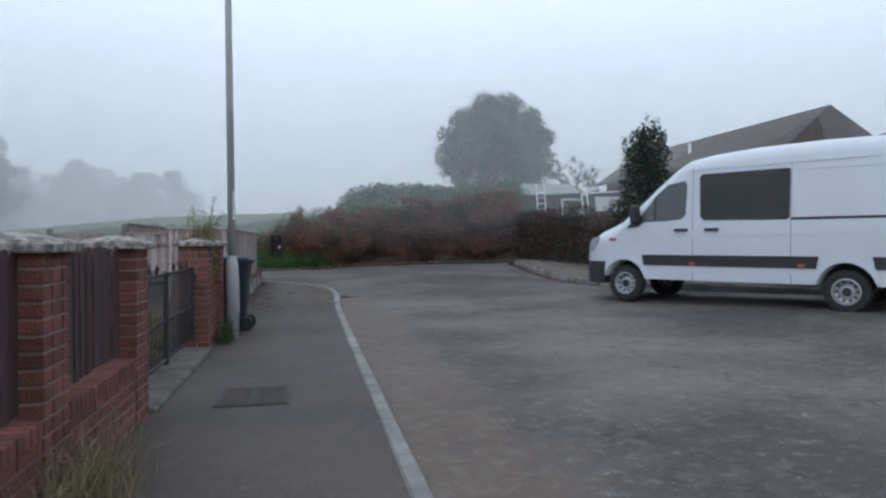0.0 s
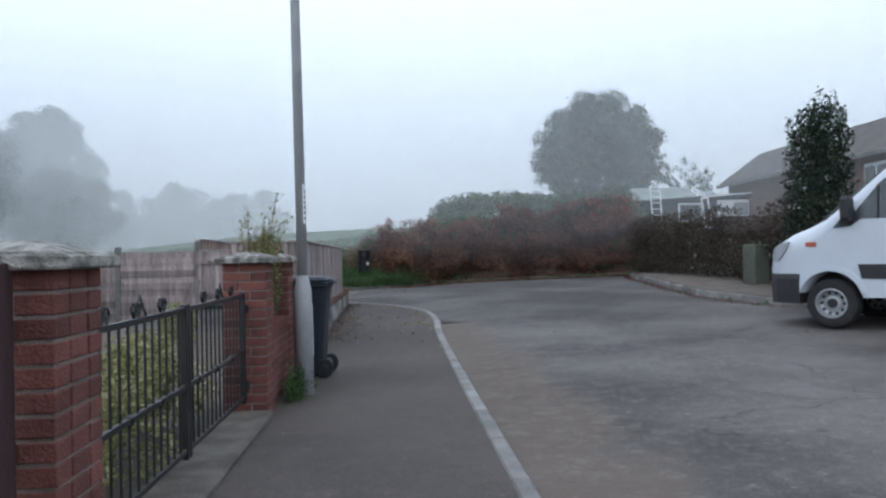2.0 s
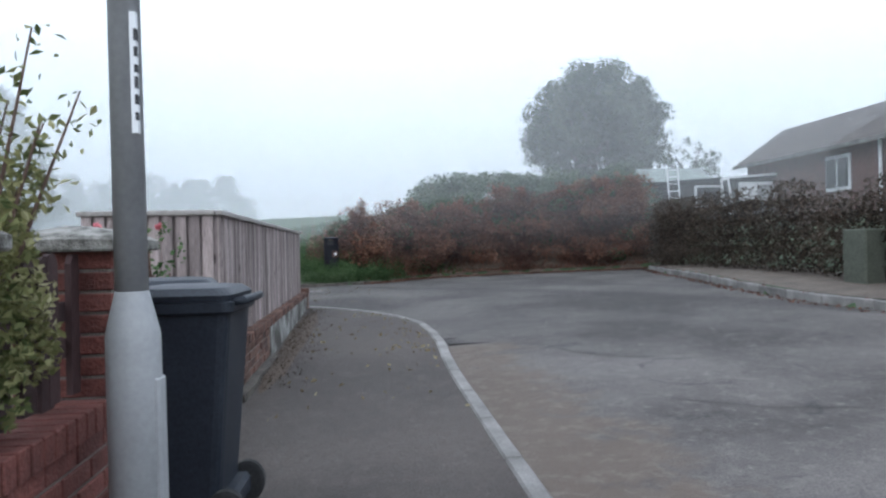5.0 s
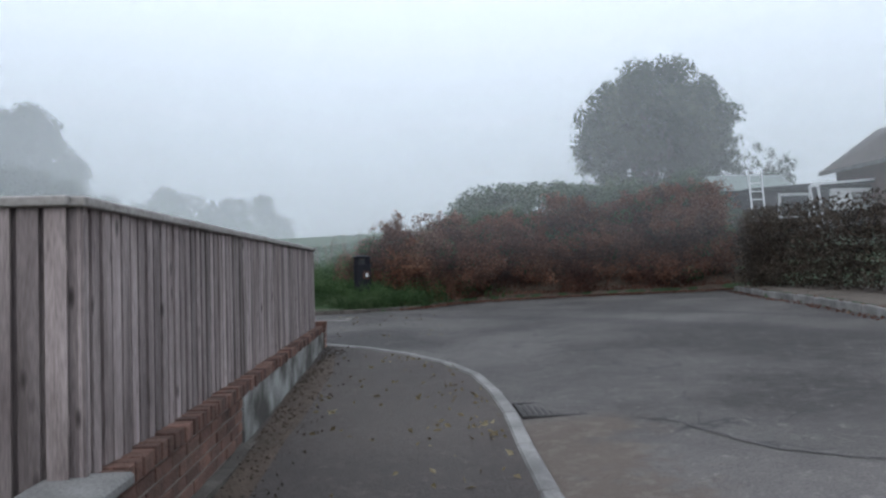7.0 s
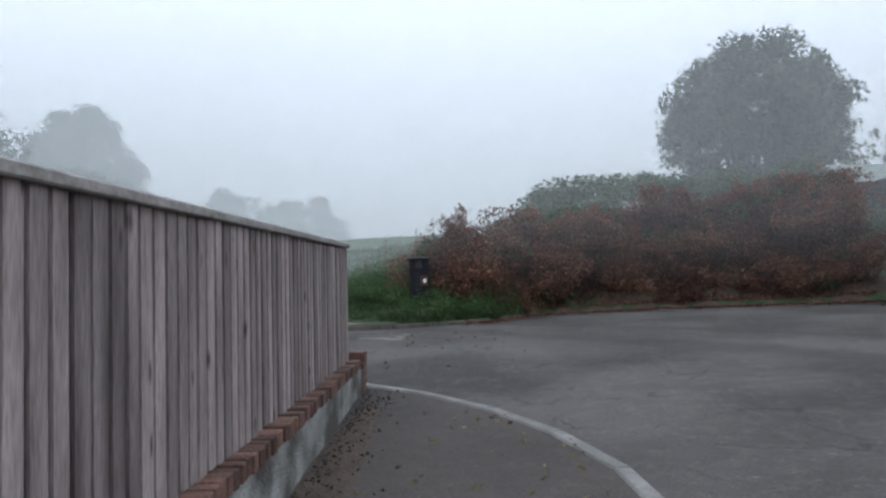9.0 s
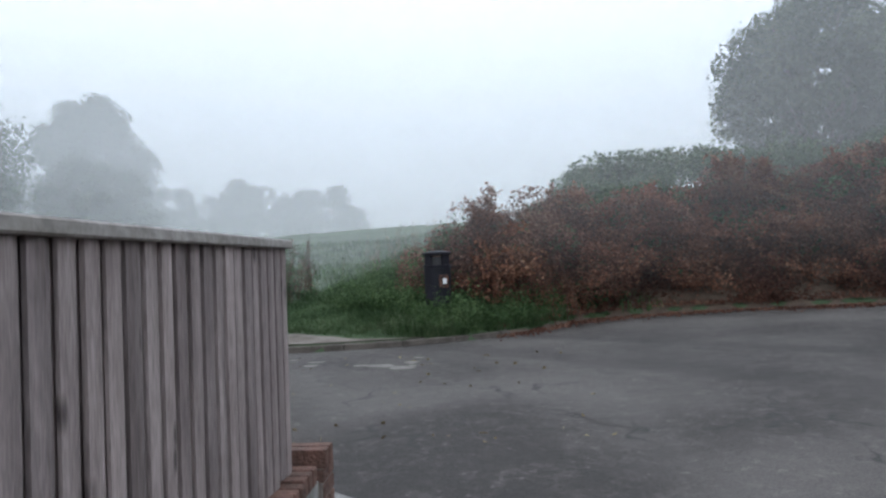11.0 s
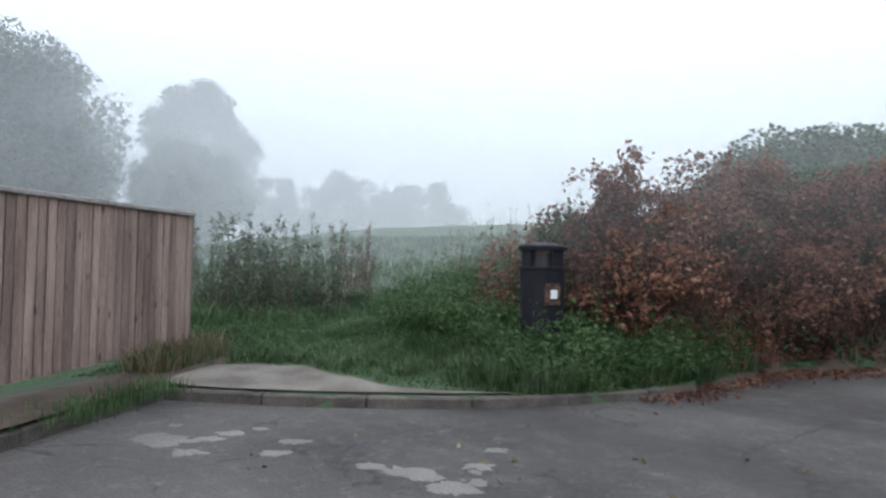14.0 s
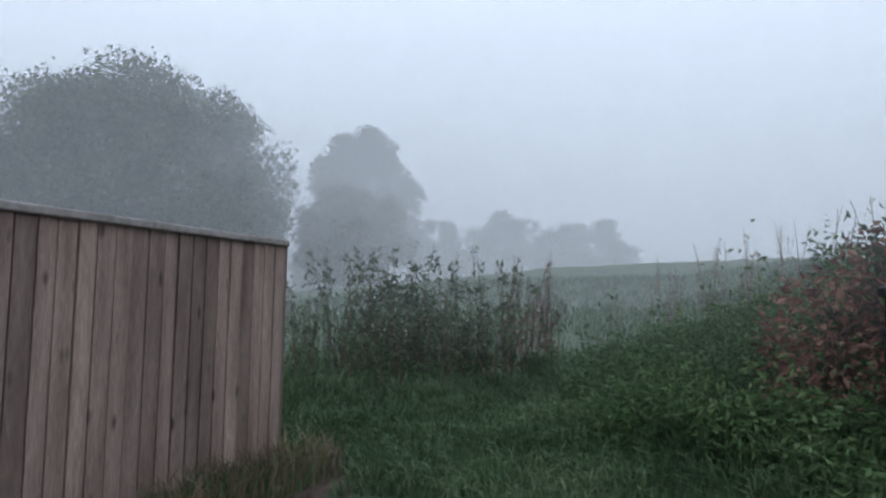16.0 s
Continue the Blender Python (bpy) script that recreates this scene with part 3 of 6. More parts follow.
kerb_line(KERB_W, 0.9, 0.115, 0.002, 0.05, "kerb_west", "worn grey concrete kerbstones set nearly flush")
kerb_line([(-4.2, 20.4), (-4.2, 26.45)], 0.9, 0.06, 0.03, 0.0, "edging", "narrow concrete edging stones along weedy soil", M_SILL)
kerb_line(VERGE[:-1] + [(-0.1, 27.85)], 0.85, 0.12, 0.012, 0.03, "kerb_verge", "dirty concrete kerbstones edging the grass verge", M_SILL)
kerb_line(KERB_E, 0.9, 0.13, 0.06, 0.05, "kerb_east", "worn concrete kerb with leaf litter")
ev, ef = [], []
ep = along(KERB_E[:7], 0.5)
for x, y in ep:
    ev += [(x + 0.08, y, level(x, y) + 0.075), (x + 2.2, y + 0.5, level(x + 2.2, y) + 0.09)]
ef = [(2 * i, 2 * i + 2, 2 * i + 3, 2 * i + 1) for i in range(len(ep) - 1)]
tagged(mesh_of("pavement_east", ev, ef, M_STAIN), "footpath brown with silt and leaves before the hedge", "pavement", kind="structure")


# ---- brickwork ----
COURSE, BRICK_L, BRICK_W, BRICK_H, JOINT = 0.0785, 0.215, 0.1025, 0.066, 0.0125
brick_meshes = {}


def brick(parent, x, y, z, lx, ly, material, h=BRICK_H):
    key = (round(lx, 3), round(ly, 3), round(h, 3), material.name)
    if key not in brick_meshes:
        bm = boxed(-lx / 2, lx / 2, -ly / 2, ly / 2, -h / 2, h / 2, 0.004)
        me = bpy.data.meshes.new("brick")
        bm.to_mesh(me)
        bm.free()
        me.materials.append(material)
        brick_meshes[key] = me
    ob = new("brick", brick_meshes[key])
    ob.parent = parent
    ob.matrix_basis = pose(x + random.uniform(-1, 1) * 0.0015, y + random.uniform(-1, 1) * 0.0015, z + h / 2 + JOINT, 0, 0, random.uniform(-0.4, 0.4))


PW = 0.355


def pillar(y0, base=-0.05, courses=16, face=-1.2, label="red brick gate pillar with a lichened concrete cap"):
    """A square pillar of bricks in alternating courses, with its cap."""
    p = thing("brick_pillar", label, "pillar", pose(face - PW / 2, y0 + PW / 2, 0), group="brick pillars along the footpath")
    e = 0.009
    part("mortar_core", boxed(-PW / 2 + e, PW / 2 - e, -PW / 2 + e, PW / 2 - e, base, courses * COURSE), M_MORTAR, p, "pale mortar joints")
    h = PW / 2
    for c in range(-1 if base < 0 else 0, courses):
        z = c * COURSE
        flip = c % 2
        for s in (-1, 1):
            ys = s * (h - BRICK_W / 2)
            if not flip:
                brick(p, -h + BRICK_L / 2, ys, z, BRICK_L, BRICK_W, M_BRICK)
                brick(p, h - (PW - BRICK_L - JOINT) / 2, ys, z, PW - BRICK_L - JOINT, BRICK_W, M_BRICK)
                brick(p, s * (h - BRICK_W / 2), 0, z, BRICK_W, PW - 2 * BRICK_W - 2 * JOINT, M_BRICK)
            else:
                brick(p, -h + (PW - BRICK_L - JOINT) / 2, ys, z, PW - BRICK_L - JOINT, BRICK_W, M_BRICK)
                brick(p, h - BRICK_L / 2, ys, z, BRICK_L, BRICK_W, M_BRICK)
                brick(p, s * (h - BRICK_W / 2), 0, z, BRICK_W, PW - 2 * BRICK_W - 2 * JOINT, M_BRICK)
    zt = courses * COURSE
    o = PW / 2 + 0.055
    bm = loft(bmesh.new(), [rounded(2 * o - 0.012, 2 * o - 0.012, 0.01, zt, 1), rounded(2 * o, 2 * o, 0.014, zt + 0.008, 1), rounded(2 * o, 2 * o, 0.014, zt + 0.042, 1), rounded(2 * o - 0.05, 2 * o - 0.05, 0.014, zt + 0.055, 1), rounded(0.09, 0.09, 0.03, zt + 0.10, 1)])
    bmesh.ops.subdivide_edges(bm, edges=bm.edges[:], cuts=2)
    for v in bm.verts:
        v.co.z += 0.008 * noise.noise(v.co * 16) if v.co.z > zt + 0.03 else 0
        v.co.x += 0.005 * noise.noise(v.co * 12 + Vector((y0, 0, 0)))
    part("cap", bm, M_CAP, p, "weathered concrete cap with lichen")
    return p


# brown leaf-strewn earth under the hedge
fv, ff = [], []
fp = along([(-0.3, 27.75)] + VERGE[-1:] + HEDGE_FOOT + [(10.0, 29.4)], 0.25)
for x, y in fp:
    for k in range(6):
        yy = y - 0.22 + 0.32 * k + 0.06 * noise.noise(Vector((x * 3, k, 0)))
        fv.append((x - 0.1 * k * (1 if x < 1 else 0), yy, (level(x, yy) - 0.062 if k == 0 else max(level(x, yy) - 0.06 + 0.02 * k, land(x, yy) + 0.03) if yy > foot(x) + 0.1 else level(x, yy) - 0.05)))
n = len(fp)
ff = [(6 * i + k, 6 * i + 6 + k, 6 * i + 7 + k, 6 * i + 1 + k) for i in range(n - 1) for k in range(5)]
tagged(mesh_of("hedge_earth", fv, ff, M_SOIL, smooth=True), "brown leaf-strewn earth at the foot of the hedge", "soil", kind="structure")


def brick_wall(name, label, x_face, thick, y0, y1, courses, material, top_edge=True, base=0.0):
    """A low wall in stretcher bond seen from the footpath; the top course laid on edge."""
    w = thing(name, label, "wall", pose(0, 0, 0))
    part("mortar_core", boxed(x_face - thick + 0.008, x_face - 0.008, y0, y1, base - 0.2, base + courses * COURSE - (0.0 if top_edge else 0.01)), M_MORTAR, w, "pale mortar joints")
    pitch = BRICK_L + JOINT
    for c in range(courses):
        y = y0 + JOINT / 2 - (pitch / 2 if c % 2 else 0)
        while y < y1 - 0.03:
            a, b = max(y, y0), min(y + BRICK_L, y1)
            if b - a > 0.04:
                brick(w, x_face - BRICK_W / 2, (a + b) / 2, base + c * COURSE, BRICK_W, b - a, material)
            y += pitch
    if top_edge:
        y = y0 + JOINT / 2
        while y < y1 - 0.06:
            brick(w, x_face - thick / 2 + 0.004, y + BRICK_H / 2, base + courses * COURSE - JOINT + 0.002, thick + 0.02, BRICK_H, material, 0.09)
            y += BRICK_H + 0.011
    return w


def palings(y0, y1, z0, z1, x):
    f = thing("paling_fence", "dark brown stained timber palings above the brick wall", "fence")
    n = int((y1 - y0) / 0.105)
    for z in (z0 + 0.18, z1 - 0.2):
        part("rail", boxed(x - 0.05, x - 0.012, y0, y1, z - 0.035, z + 0.035, 0.004), M_PALE, f)
    for i in range(n):
        y = y0 + (i + 0.5) * (y1 - y0) / n
        t = z1 + random.uniform(-0.012, 0.012)
        bm = loft(bmesh.new(), [[(x - 0.011, -0.043, z), (x + 0.011, -0.043, z), (x + 0.011, 0.043, z), (x - 0.011, 0.043, z)] for z in (z0 + random.uniform(0.0, 0.015), t - 0.035)] + [[(x - 0.011, -0.028, t - 0.008), (x + 0.011, -0.028, t - 0.008), (x + 0.011, 0.028, t - 0.008), (x - 0.011, 0.028, t - 0.008)], [(x - 0.011, -0.012, t), (x + 0.011, -0.012, t), (x + 0.011, 0.012, t), (x - 0.011, 0.012, t)]])
        part("paling", bm, M_PALE, f, at=pose(0, y, 0, random.uniform(-0.5, 0.5), 0, random.uniform(-2, 2)))
    return f


for y0 in (0.35, 3.5, 5.27, 8.88, 10.12):
    pillar(y0)
brick_wall("low_wall", "low red brick wall with a brick-on-edge top", -1.21, 0.215, 0.705, 3.5, 5, M_BRICK)
brick_wall("low_wall", "low red brick wall with a brick-on-edge top", -1.21, 0.215, 3.855, 5.27, 5, M_BRICK)
brick_wall("low_wall", "red brick wall between two pillars with worn joints", -1.21, 0.215, 9.235, 10.12, 8, M_BRICK)
palings(0.72, 3.49, 0.50, 1.27, -1.32)
palings(3.87, 5.26, 0.50, 1.27, -1.32)
palings(9.25, 10.11, 0.73, 1.24, -1.33)


# ---- boarded fences ----
def board_fence(name, label, p0, p1, z0, z1, material, group, deep, half):
    """Overlapping feather-edged boards on rails, with a capping; the face is on the right of the way from p0 to p1."""
    L = math.hypot(p1[0] - p0[0], p1[1] - p0[1])
    a = math.degrees(math.atan2(-(p1[0] - p0[0]), p1[1] - p0[1]))
    f = thing(name, label, "fence", pose(p0[0], p0[1], 0, 0, 0, a), group=group)
    za, zb = z0(0), z0(1)
    for k in (0.2, 0.8):
        bm = boxed(-0.088, -0.0185 - deep, 0, L, -0.04, 0.04, 0.004)
        part("rail", bm, material, f, at=pose(0, 0, max(za, zb) + (z1 - max(za, zb)) * k))
    part("capping", boxed(-0.06, 0.042, -0.01, L + 0.01, z1 - 0.006, z1 + 0.034, 0.006), M_RAIL, f, "pale worn capping rail")
    n = int(L / 0.098)
    for i in range(n):
        y = (i + 0.5) * L / n
        b = za + (zb - za) * i / n
        t = z1 - 0.004
        o = random.uniform(-0.003, 0.003)
        w = half + random.uniform(-0.005, 0.003)
        # front board, a little cupped, over a back board
        ring = lambda z: [(0.0, -w, z), (0.012 + o, -w, z), (0.0165 + o, -w * 0.4, z), (0.0165 + o, w * 0.4, z), (0.012 + o, w, z), (0.0, w, z)]
        part("board", loft(bmesh.new(), [ring(b + random.uniform(-0.008, 0.012)), ring(t)]), material, f, at=pose(0, y, 0, random.uniform(-0.15, 0.15), 0, random.uniform(-1.5, 1.5)))
        part("board", boxed(-0.018 - deep, -deep, -0.045, 0.045, b + random.uniform(-0.008, 0.012), t), material, f, at=pose(0, y + 0.049, 0))
    return f


F1_Z = 1.54
board_fence("board_fence", "weathered grey-brown vertical board fence on a low wall", (-1.42, 13.06), (-1.42, 19.95), lambda k: 0.5, F1_Z, M_BOARD, "weathered fence", 0.018, 0.037)
board_fence("board_fence", "short return of the weathered grey board fence", (-2.45, 13.06), (-1.44, 13.06), lambda k: 0.25, F1_Z, M_BOARD, "weathered fence", 0.018, 0.037)
board_fence("board_fence", "weathered board fence turning along the alley", (-1.46, 19.97), (-4.78, 19.97), lambda k: 0.25, F1_Z, M_BOARD, "weathered fence", 0.018, 0.037)
board_fence("board_fence", "newer brown vertical board fence with pale capping", (-4.8, 20.05), (-4.8, 27.72), lambda k: 0.40 + 0.1 * k, 1.82, M_BOARD2, "newer fence", 0.003, 0.044)

# the wall under the weathered fence
fw = thing("fence_wall", "low rendered wall with a brick-on-edge top", "wall")
bm = boxed(-1.54, -1.315, 15.3, 20.05, -0.2, 0.42)
bmesh.ops.subdivide_edges(bm, edges=[e for e in bm.edges if e.calc_length() > 2], cuts=60)
bmesh.ops.subdivide_edges(bm, edges=[e for e in bm.edges if abs(e.verts[0].co.z - e.verts[1].co.z) > 0.3], cuts=6)
for v in bm.verts:
    v.co.x += 0.012 * noise.noise(v.co * 3.1) if v.co.x > -1.4 else 0
part("render_coat", bm, M_RENDER, fw, "patchy grey cement render", smooth=False)
part("mortar_core", boxed(-1.54, -1.338, 13.15, 15.3, -0.2, 0.41), M_MORTAR, fw, "dirty mortar joints")
for c in range(5):
    y = 13.16 - (0.114 if c % 2 else 0)
    while y < 15.27:
        a, b = max(y, 13.15), min(y + BRICK_L, 15.3)
        if b - a > 0.05:
            brick(fw, -1.33 - BRICK_W / 2 + random.uniform(-0.005, 0.005), (a + b) / 2, c * COURSE, BRICK_W, b - a, M_BRICK_OLD)
        y += BRICK_L + JOINT
bm = boxed(-1.34, -1.245, 13.15, 18.6, -0.2, 0.085)
bmesh.ops.subdivide_edges(bm, edges=[e for e in bm.edges if e.calc_length() > 2], cuts=50)
for v in bm.verts:
    v.co.x += 0.02 * noise.noise(v.co * 2.3) if v.co.x > -1.3 else 0
    v.co.z += 0.02 * noise.noise(v.co * 1.9) if v.co.z > 0 else 0
part("footing", bm, M_SILL, fw, "dirty concrete footing ledge")
y = 13.17
while y < 20.0:
    brick(fw, -1.425 + random.uniform(-0.006, 0.006), y + 0.033, 0.405 + random.uniform(-0.008, 0.004), 0.235, 0.066, M_BRICK_OLD, 0.085)
    y += 0.077 + random.uniform(0, 0.006)
brick_wall("brick_stub", "weathered brick end of the fence wall", -1.27, 0.26, 12.82, 13.03, 6, M_BRICK_OLD, top_edge=False)
tagged(link("capstone", boxed(-1.56, -1.24, 12.78, 13.14, 0.462, 0.515, 0.012), M_KERB), "pale worn stone slab capping the wall end", "capstone")
brick_wall("brick_stub", "weathered brick end of the fence wall", -1.29, 0.26, 20.06, 20.28, 6, M_BRICK_OLD)

# panel fence across the back of the garden
for i in range(7):
    x0 = -4.85 - 1.86 * i
    z = -0.25 - 0.11 * i
    f = thing("panel_fence", "grey timber panel between concrete posts", "fence", pose(x0, 20.02, z), group="garden panel fence")
    part("post", boxed(-0.06, 0.06, -0.06, 0.06, -0.4, 2.05, 0.01), M_CONC, f, "concrete post")
    for k in range(11):
        part("slat", boxed(-1.80, -0.06, -0.018, 0.006, 0.15 + k * 0.15, 0.31 + k * 0.15, m=pose(0, 0, 0)), M_BOARD, f, at=pose(0, -0.012 * (k % 2), 0))

# ---- iron gates ----
def scroll(bm, x, y, z, r, flip):
    pts = [(x, y + flip * (r * (1 - t) * math.cos(t * 7)), z + r * 1.1 + r * (1 - 0.75 * t) * math.sin(t * 7)) for t in np.linspace(0, 0.85, 14)]
    tube(bm, [(x, y, z)] + pts, 0.009, 5)


def gate(y0, y1, hinge):
    g = thing("iron_gate", "black wrought iron gate leaf with scrolls, closed", "gate", pose(-1.38, 0, 0), group="pair of iron gates")
    z0, z1 = 0.10, 0.99
    for z, nm in ((z1, "top_rail"), (z0 + 0.05, "bottom_rail"), (0.53, "mid_rail")):
        part(nm, boxed(-0.013, 0.013, y0, y1, z - 0.016, z + 0.016, 0.003), M_IRON, g)
    for y in (y0, y1):
        part("stile", boxed(-0.02, 0.02, y - 0.02, y + 0.02, z0, z1 + 0.03, 0.004), M_IRON, g)
    n = int((y1 - y0) / 0.105)
    for i in range(1, n):
        y = y0 + (y1 - y0) * i / n
        bm = tube(bmesh.new(), [(0, y, z0 + 0.05), (0, y, z1)], 0.0075, 6)
        if i % 4 == 2:
            tube(bm, [(0, y, 0.50), (0, y, 0.515), (0, y, 0.545), (0, y, 0.56)], [0.008, 0.022, 0.022, 0.008], 8)
        part("bar", bm, M_IRON, g)
    for k in (0.25, 0.5, 0.75):
        bm = bmesh.new()
        y = y0 + (y1 - y0) * k
        scroll(bm, 0, y - 0.02, z1 + 0.01, 0.04, -1)
        scroll(bm, 0, y + 0.02, z1 + 0.01, 0.04, 1)
        if k == 0.5:
            tube(bm, [(0, y - 0.02, z1), (0, y + 0.05, z1 + 0.12), (0, y + 0.13, z1 + 0.02)], 0.008, 5)
        part("scroll", bm, M_IRON, g)
    for z in (0.25, 0.88):
        yh = y0 if hinge < 0 else y1
        part("hinge", boxed(-0.03, 0.03, min(yh, yh + hinge * 0.09), max(yh, yh + hinge * 0.09), z - 0.035, z + 0.035, 0.006), M_IRON, g)
    return g


gate(5.70, 7.22, -1)
gate(7.27, 8.80, 1)
sill = tagged(link("threshold", boxed(-1.55, -1.15, 5.66, 8.86, -0.1, 0.035, 0.02), M_SILL), "dirty worn concrete threshold below the gates", "threshold", kind="structure")
drive = tagged(grid("drive", steps((-3.2, -1.5, 0.3)), steps((5.7, 8.8, 0.3)), lambda x, y: land(x, y) + 0.03, M_PAVE), "dark asphalt drive behind the gates", "drive", kind="structure")

# ---- lamp post ----
lp = thing("lamp_post", "tall grey steel lamp post beside the footpath", "lamp post", pose(-1.0, 9.74, 0, 0, -0.5, 0))
part("base", tube(bmesh.new(), [(0, 0, -0.1), (0, 0, 0.98), (0, 0, 1.0), (0, 0, 1.12), (0, 0, 1.125)], [0.083, 0.083, 0.08, 0.052, 0.05], 24), M_POLE, lp, "thicker base of the post", smooth=True)
part("shaft", tube(bmesh.new(), [(0, 0, 1.12), (0, 0, 4), (0, 0, 7.9)], [0.05, 0.045, 0.036], 20), M_POLE, lp, smooth=True)
part("sticker", boxed(0.028, 0.047, -0.043, -0.02, 1.62, 2.0), M_UPVC, lp, "pale peeling notice")
for k in range(6):
    part("print_bar", boxed(0.040, 0.0485, -0.0445, -0.03 + 0.004 * (k % 2), 1.66 + 0.05 * k, 1.685 + 0.05 * k + 0.006 * (k % 3)), M_TRIM, lp, "dark worn print on the notice")
part("access_door", boxed(0.06, 0.086, -0.04, 0.04, 0.35, 0.85, 0.006), M_POLE, lp)
part("bracket", tube(bmesh.new(), [(0, 0, 7.85), (0.2, 0, 8.05), (0.9, 0, 8.15)], 0.028, 10), M_POLE, lp)
part("lantern", loft(bmesh.new(), [[(0.8 + p[0], p[1], p[2]) for p in rounded(0.5, 0.2, 0.08, 8.1)], [(0.8 + p[0], p[1], p[2]) for p in rounded(0.58, 0.24, 0.1, 8.16)], [(0.8 + p[0], p[1], p[2]) for p in rounded(0.4, 0.14, 0.06, 8.23)]]), M_POLE, lp)

# ---- wheeled bin ----
wb = thing("wheelie_bin", "dark grey plastic wheeled bin with closed lid", "wheelie bin", pose(-1.09, 10.78, 0.0, 0, 0, -3) @ Matrix.Diagonal((0.86, 0.96, 1.03, 1)))
rings = [rounded(0.42 + 0.13 * k, 0.40 + 0.09 * k, 0.05, 0.04 + 0.92 * k, 3, cx=-0.02 + 0.02 * k) for k in np.linspace(0, 1, 6)]
part("body", loft(bmesh.new(), rings), M_BIN, wb)
part("rim", loft(bmesh.new(), [rounded(0.57, 0.51, 0.05, 0.945), rounded(0.60, 0.54, 0.05, 0.955), rounded(0.60, 0.54, 0.05, 0.995), rounded(0.56, 0.5, 0.05, 1.0)]), M_BIN, wb)
part("lid", loft(bmesh.new(), [rounded(0.59, 0.53, 0.06, 1.0, cx=-0.01), rounded(0.60, 0.54, 0.07, 1.025, cx=-0.01), rounded(0.52, 0.46, 0.08, 1.055, cx=-0.01), rounded(0.3, 0.25, 0.08, 1.065, cx=-0.01)]), M_BIN, wb, smooth=False)
part("handle", tube(bmesh.new(), [(0.27, -0.2, 0.99), (0.34, -0.2, 1.0), (0.345, 0, 1.0), (0.34, 0.2, 1.0), (0.27, 0.2, 0.99)], 0.019, 8), M_BIN, wb, smooth=True)
for s in (-1, 1):
    w = part("wheel", tube(bmesh.new(), [(0.24, s * 0.2, 0.1), (0.24, s * 0.206, 0.1), (0.24, s * 0.244, 0.1), (0.24, s * 0.25, 0.1)], [0.085, 0.1, 0.1, 0.085], 20), M_RUBBER, wb, "black rubber wheel")
    part("hub", tube(bmesh.new(), [(0.24, s * 0.245, 0.1), (0.24, s * 0.262, 0.1)], [0.05, 0.04], 14), M_BIN, w)
part("axle_housing", boxed(0.15, 0.27, -0.19, 0.19, 0.06, 0.16, 0.02), M_BIN, wb)

copy_thing(wb, pose(-1.42, 11.75, 0.0, 0, 0, 8))

# ---- litter bin on the verge ----
zb_ = 0.80
lb = thing("litter_bin", "black round litter bin with a hooded top on the grass", "litter bin", pose(-1.24, 28.25, zb_))
part("body", tube(bmesh.new(), [(0, 0, -0.15), (0, 0, 0.0), (0, 0, 0.56)], [0.205, 0.21, 0.225], 28), M_LITTER, lb, smooth=False)
part("band", tube(bmesh.new(), [(0, 0, 0.55), (0, 0, 0.56), (0, 0, 0.585), (0, 0, 0.59)], [0.228, 0.236, 0.236, 0.228], 28), M_LITTER, lb)
for k in range(4):
    a = radians(45 + 90 * k)
    part("hood_post", boxed(-0.07, 0.07, -0.012, 0.012, 0.585, 0.77, m=pose(0.2 * math.cos(a), 0.2 * math.sin(a), 0, 0, 0, 45 + 90 * k + 90)), M_LITTER, lb)
part("liner", tube(bmesh.new(), [(0, 0, 0.5), (0, 0, 0.72)], [0.17, 0.17], 20), M_TRIM, lb)
part("hood", tube(bmesh.new(), [(0, 0, 0.745), (0, 0, 0.75), (0, 0, 0.785), (0, 0, 0.80), (0, 0, 0.825)], [0.222, 0.24, 0.245, 0.225, 0.10], 28), M_LITTER, lb, smooth=False)
part("badge_surround", boxed(-0.10, 0.075, -0.229, -0.214, 0.21, 0.43, 0.01, m=pose(0, 0, 0, 0, 0, 34)), M_AMBER_DULL, lb, "faded orange-brown sticker")
part("badge", boxed(-0.045, 0.045, -0.232, -0.214, 0.27, 0.37, 0.01, m=pose(0, 0, 0, 0, 0, 34)), M_UPVC, lb, "worn pale emblem")


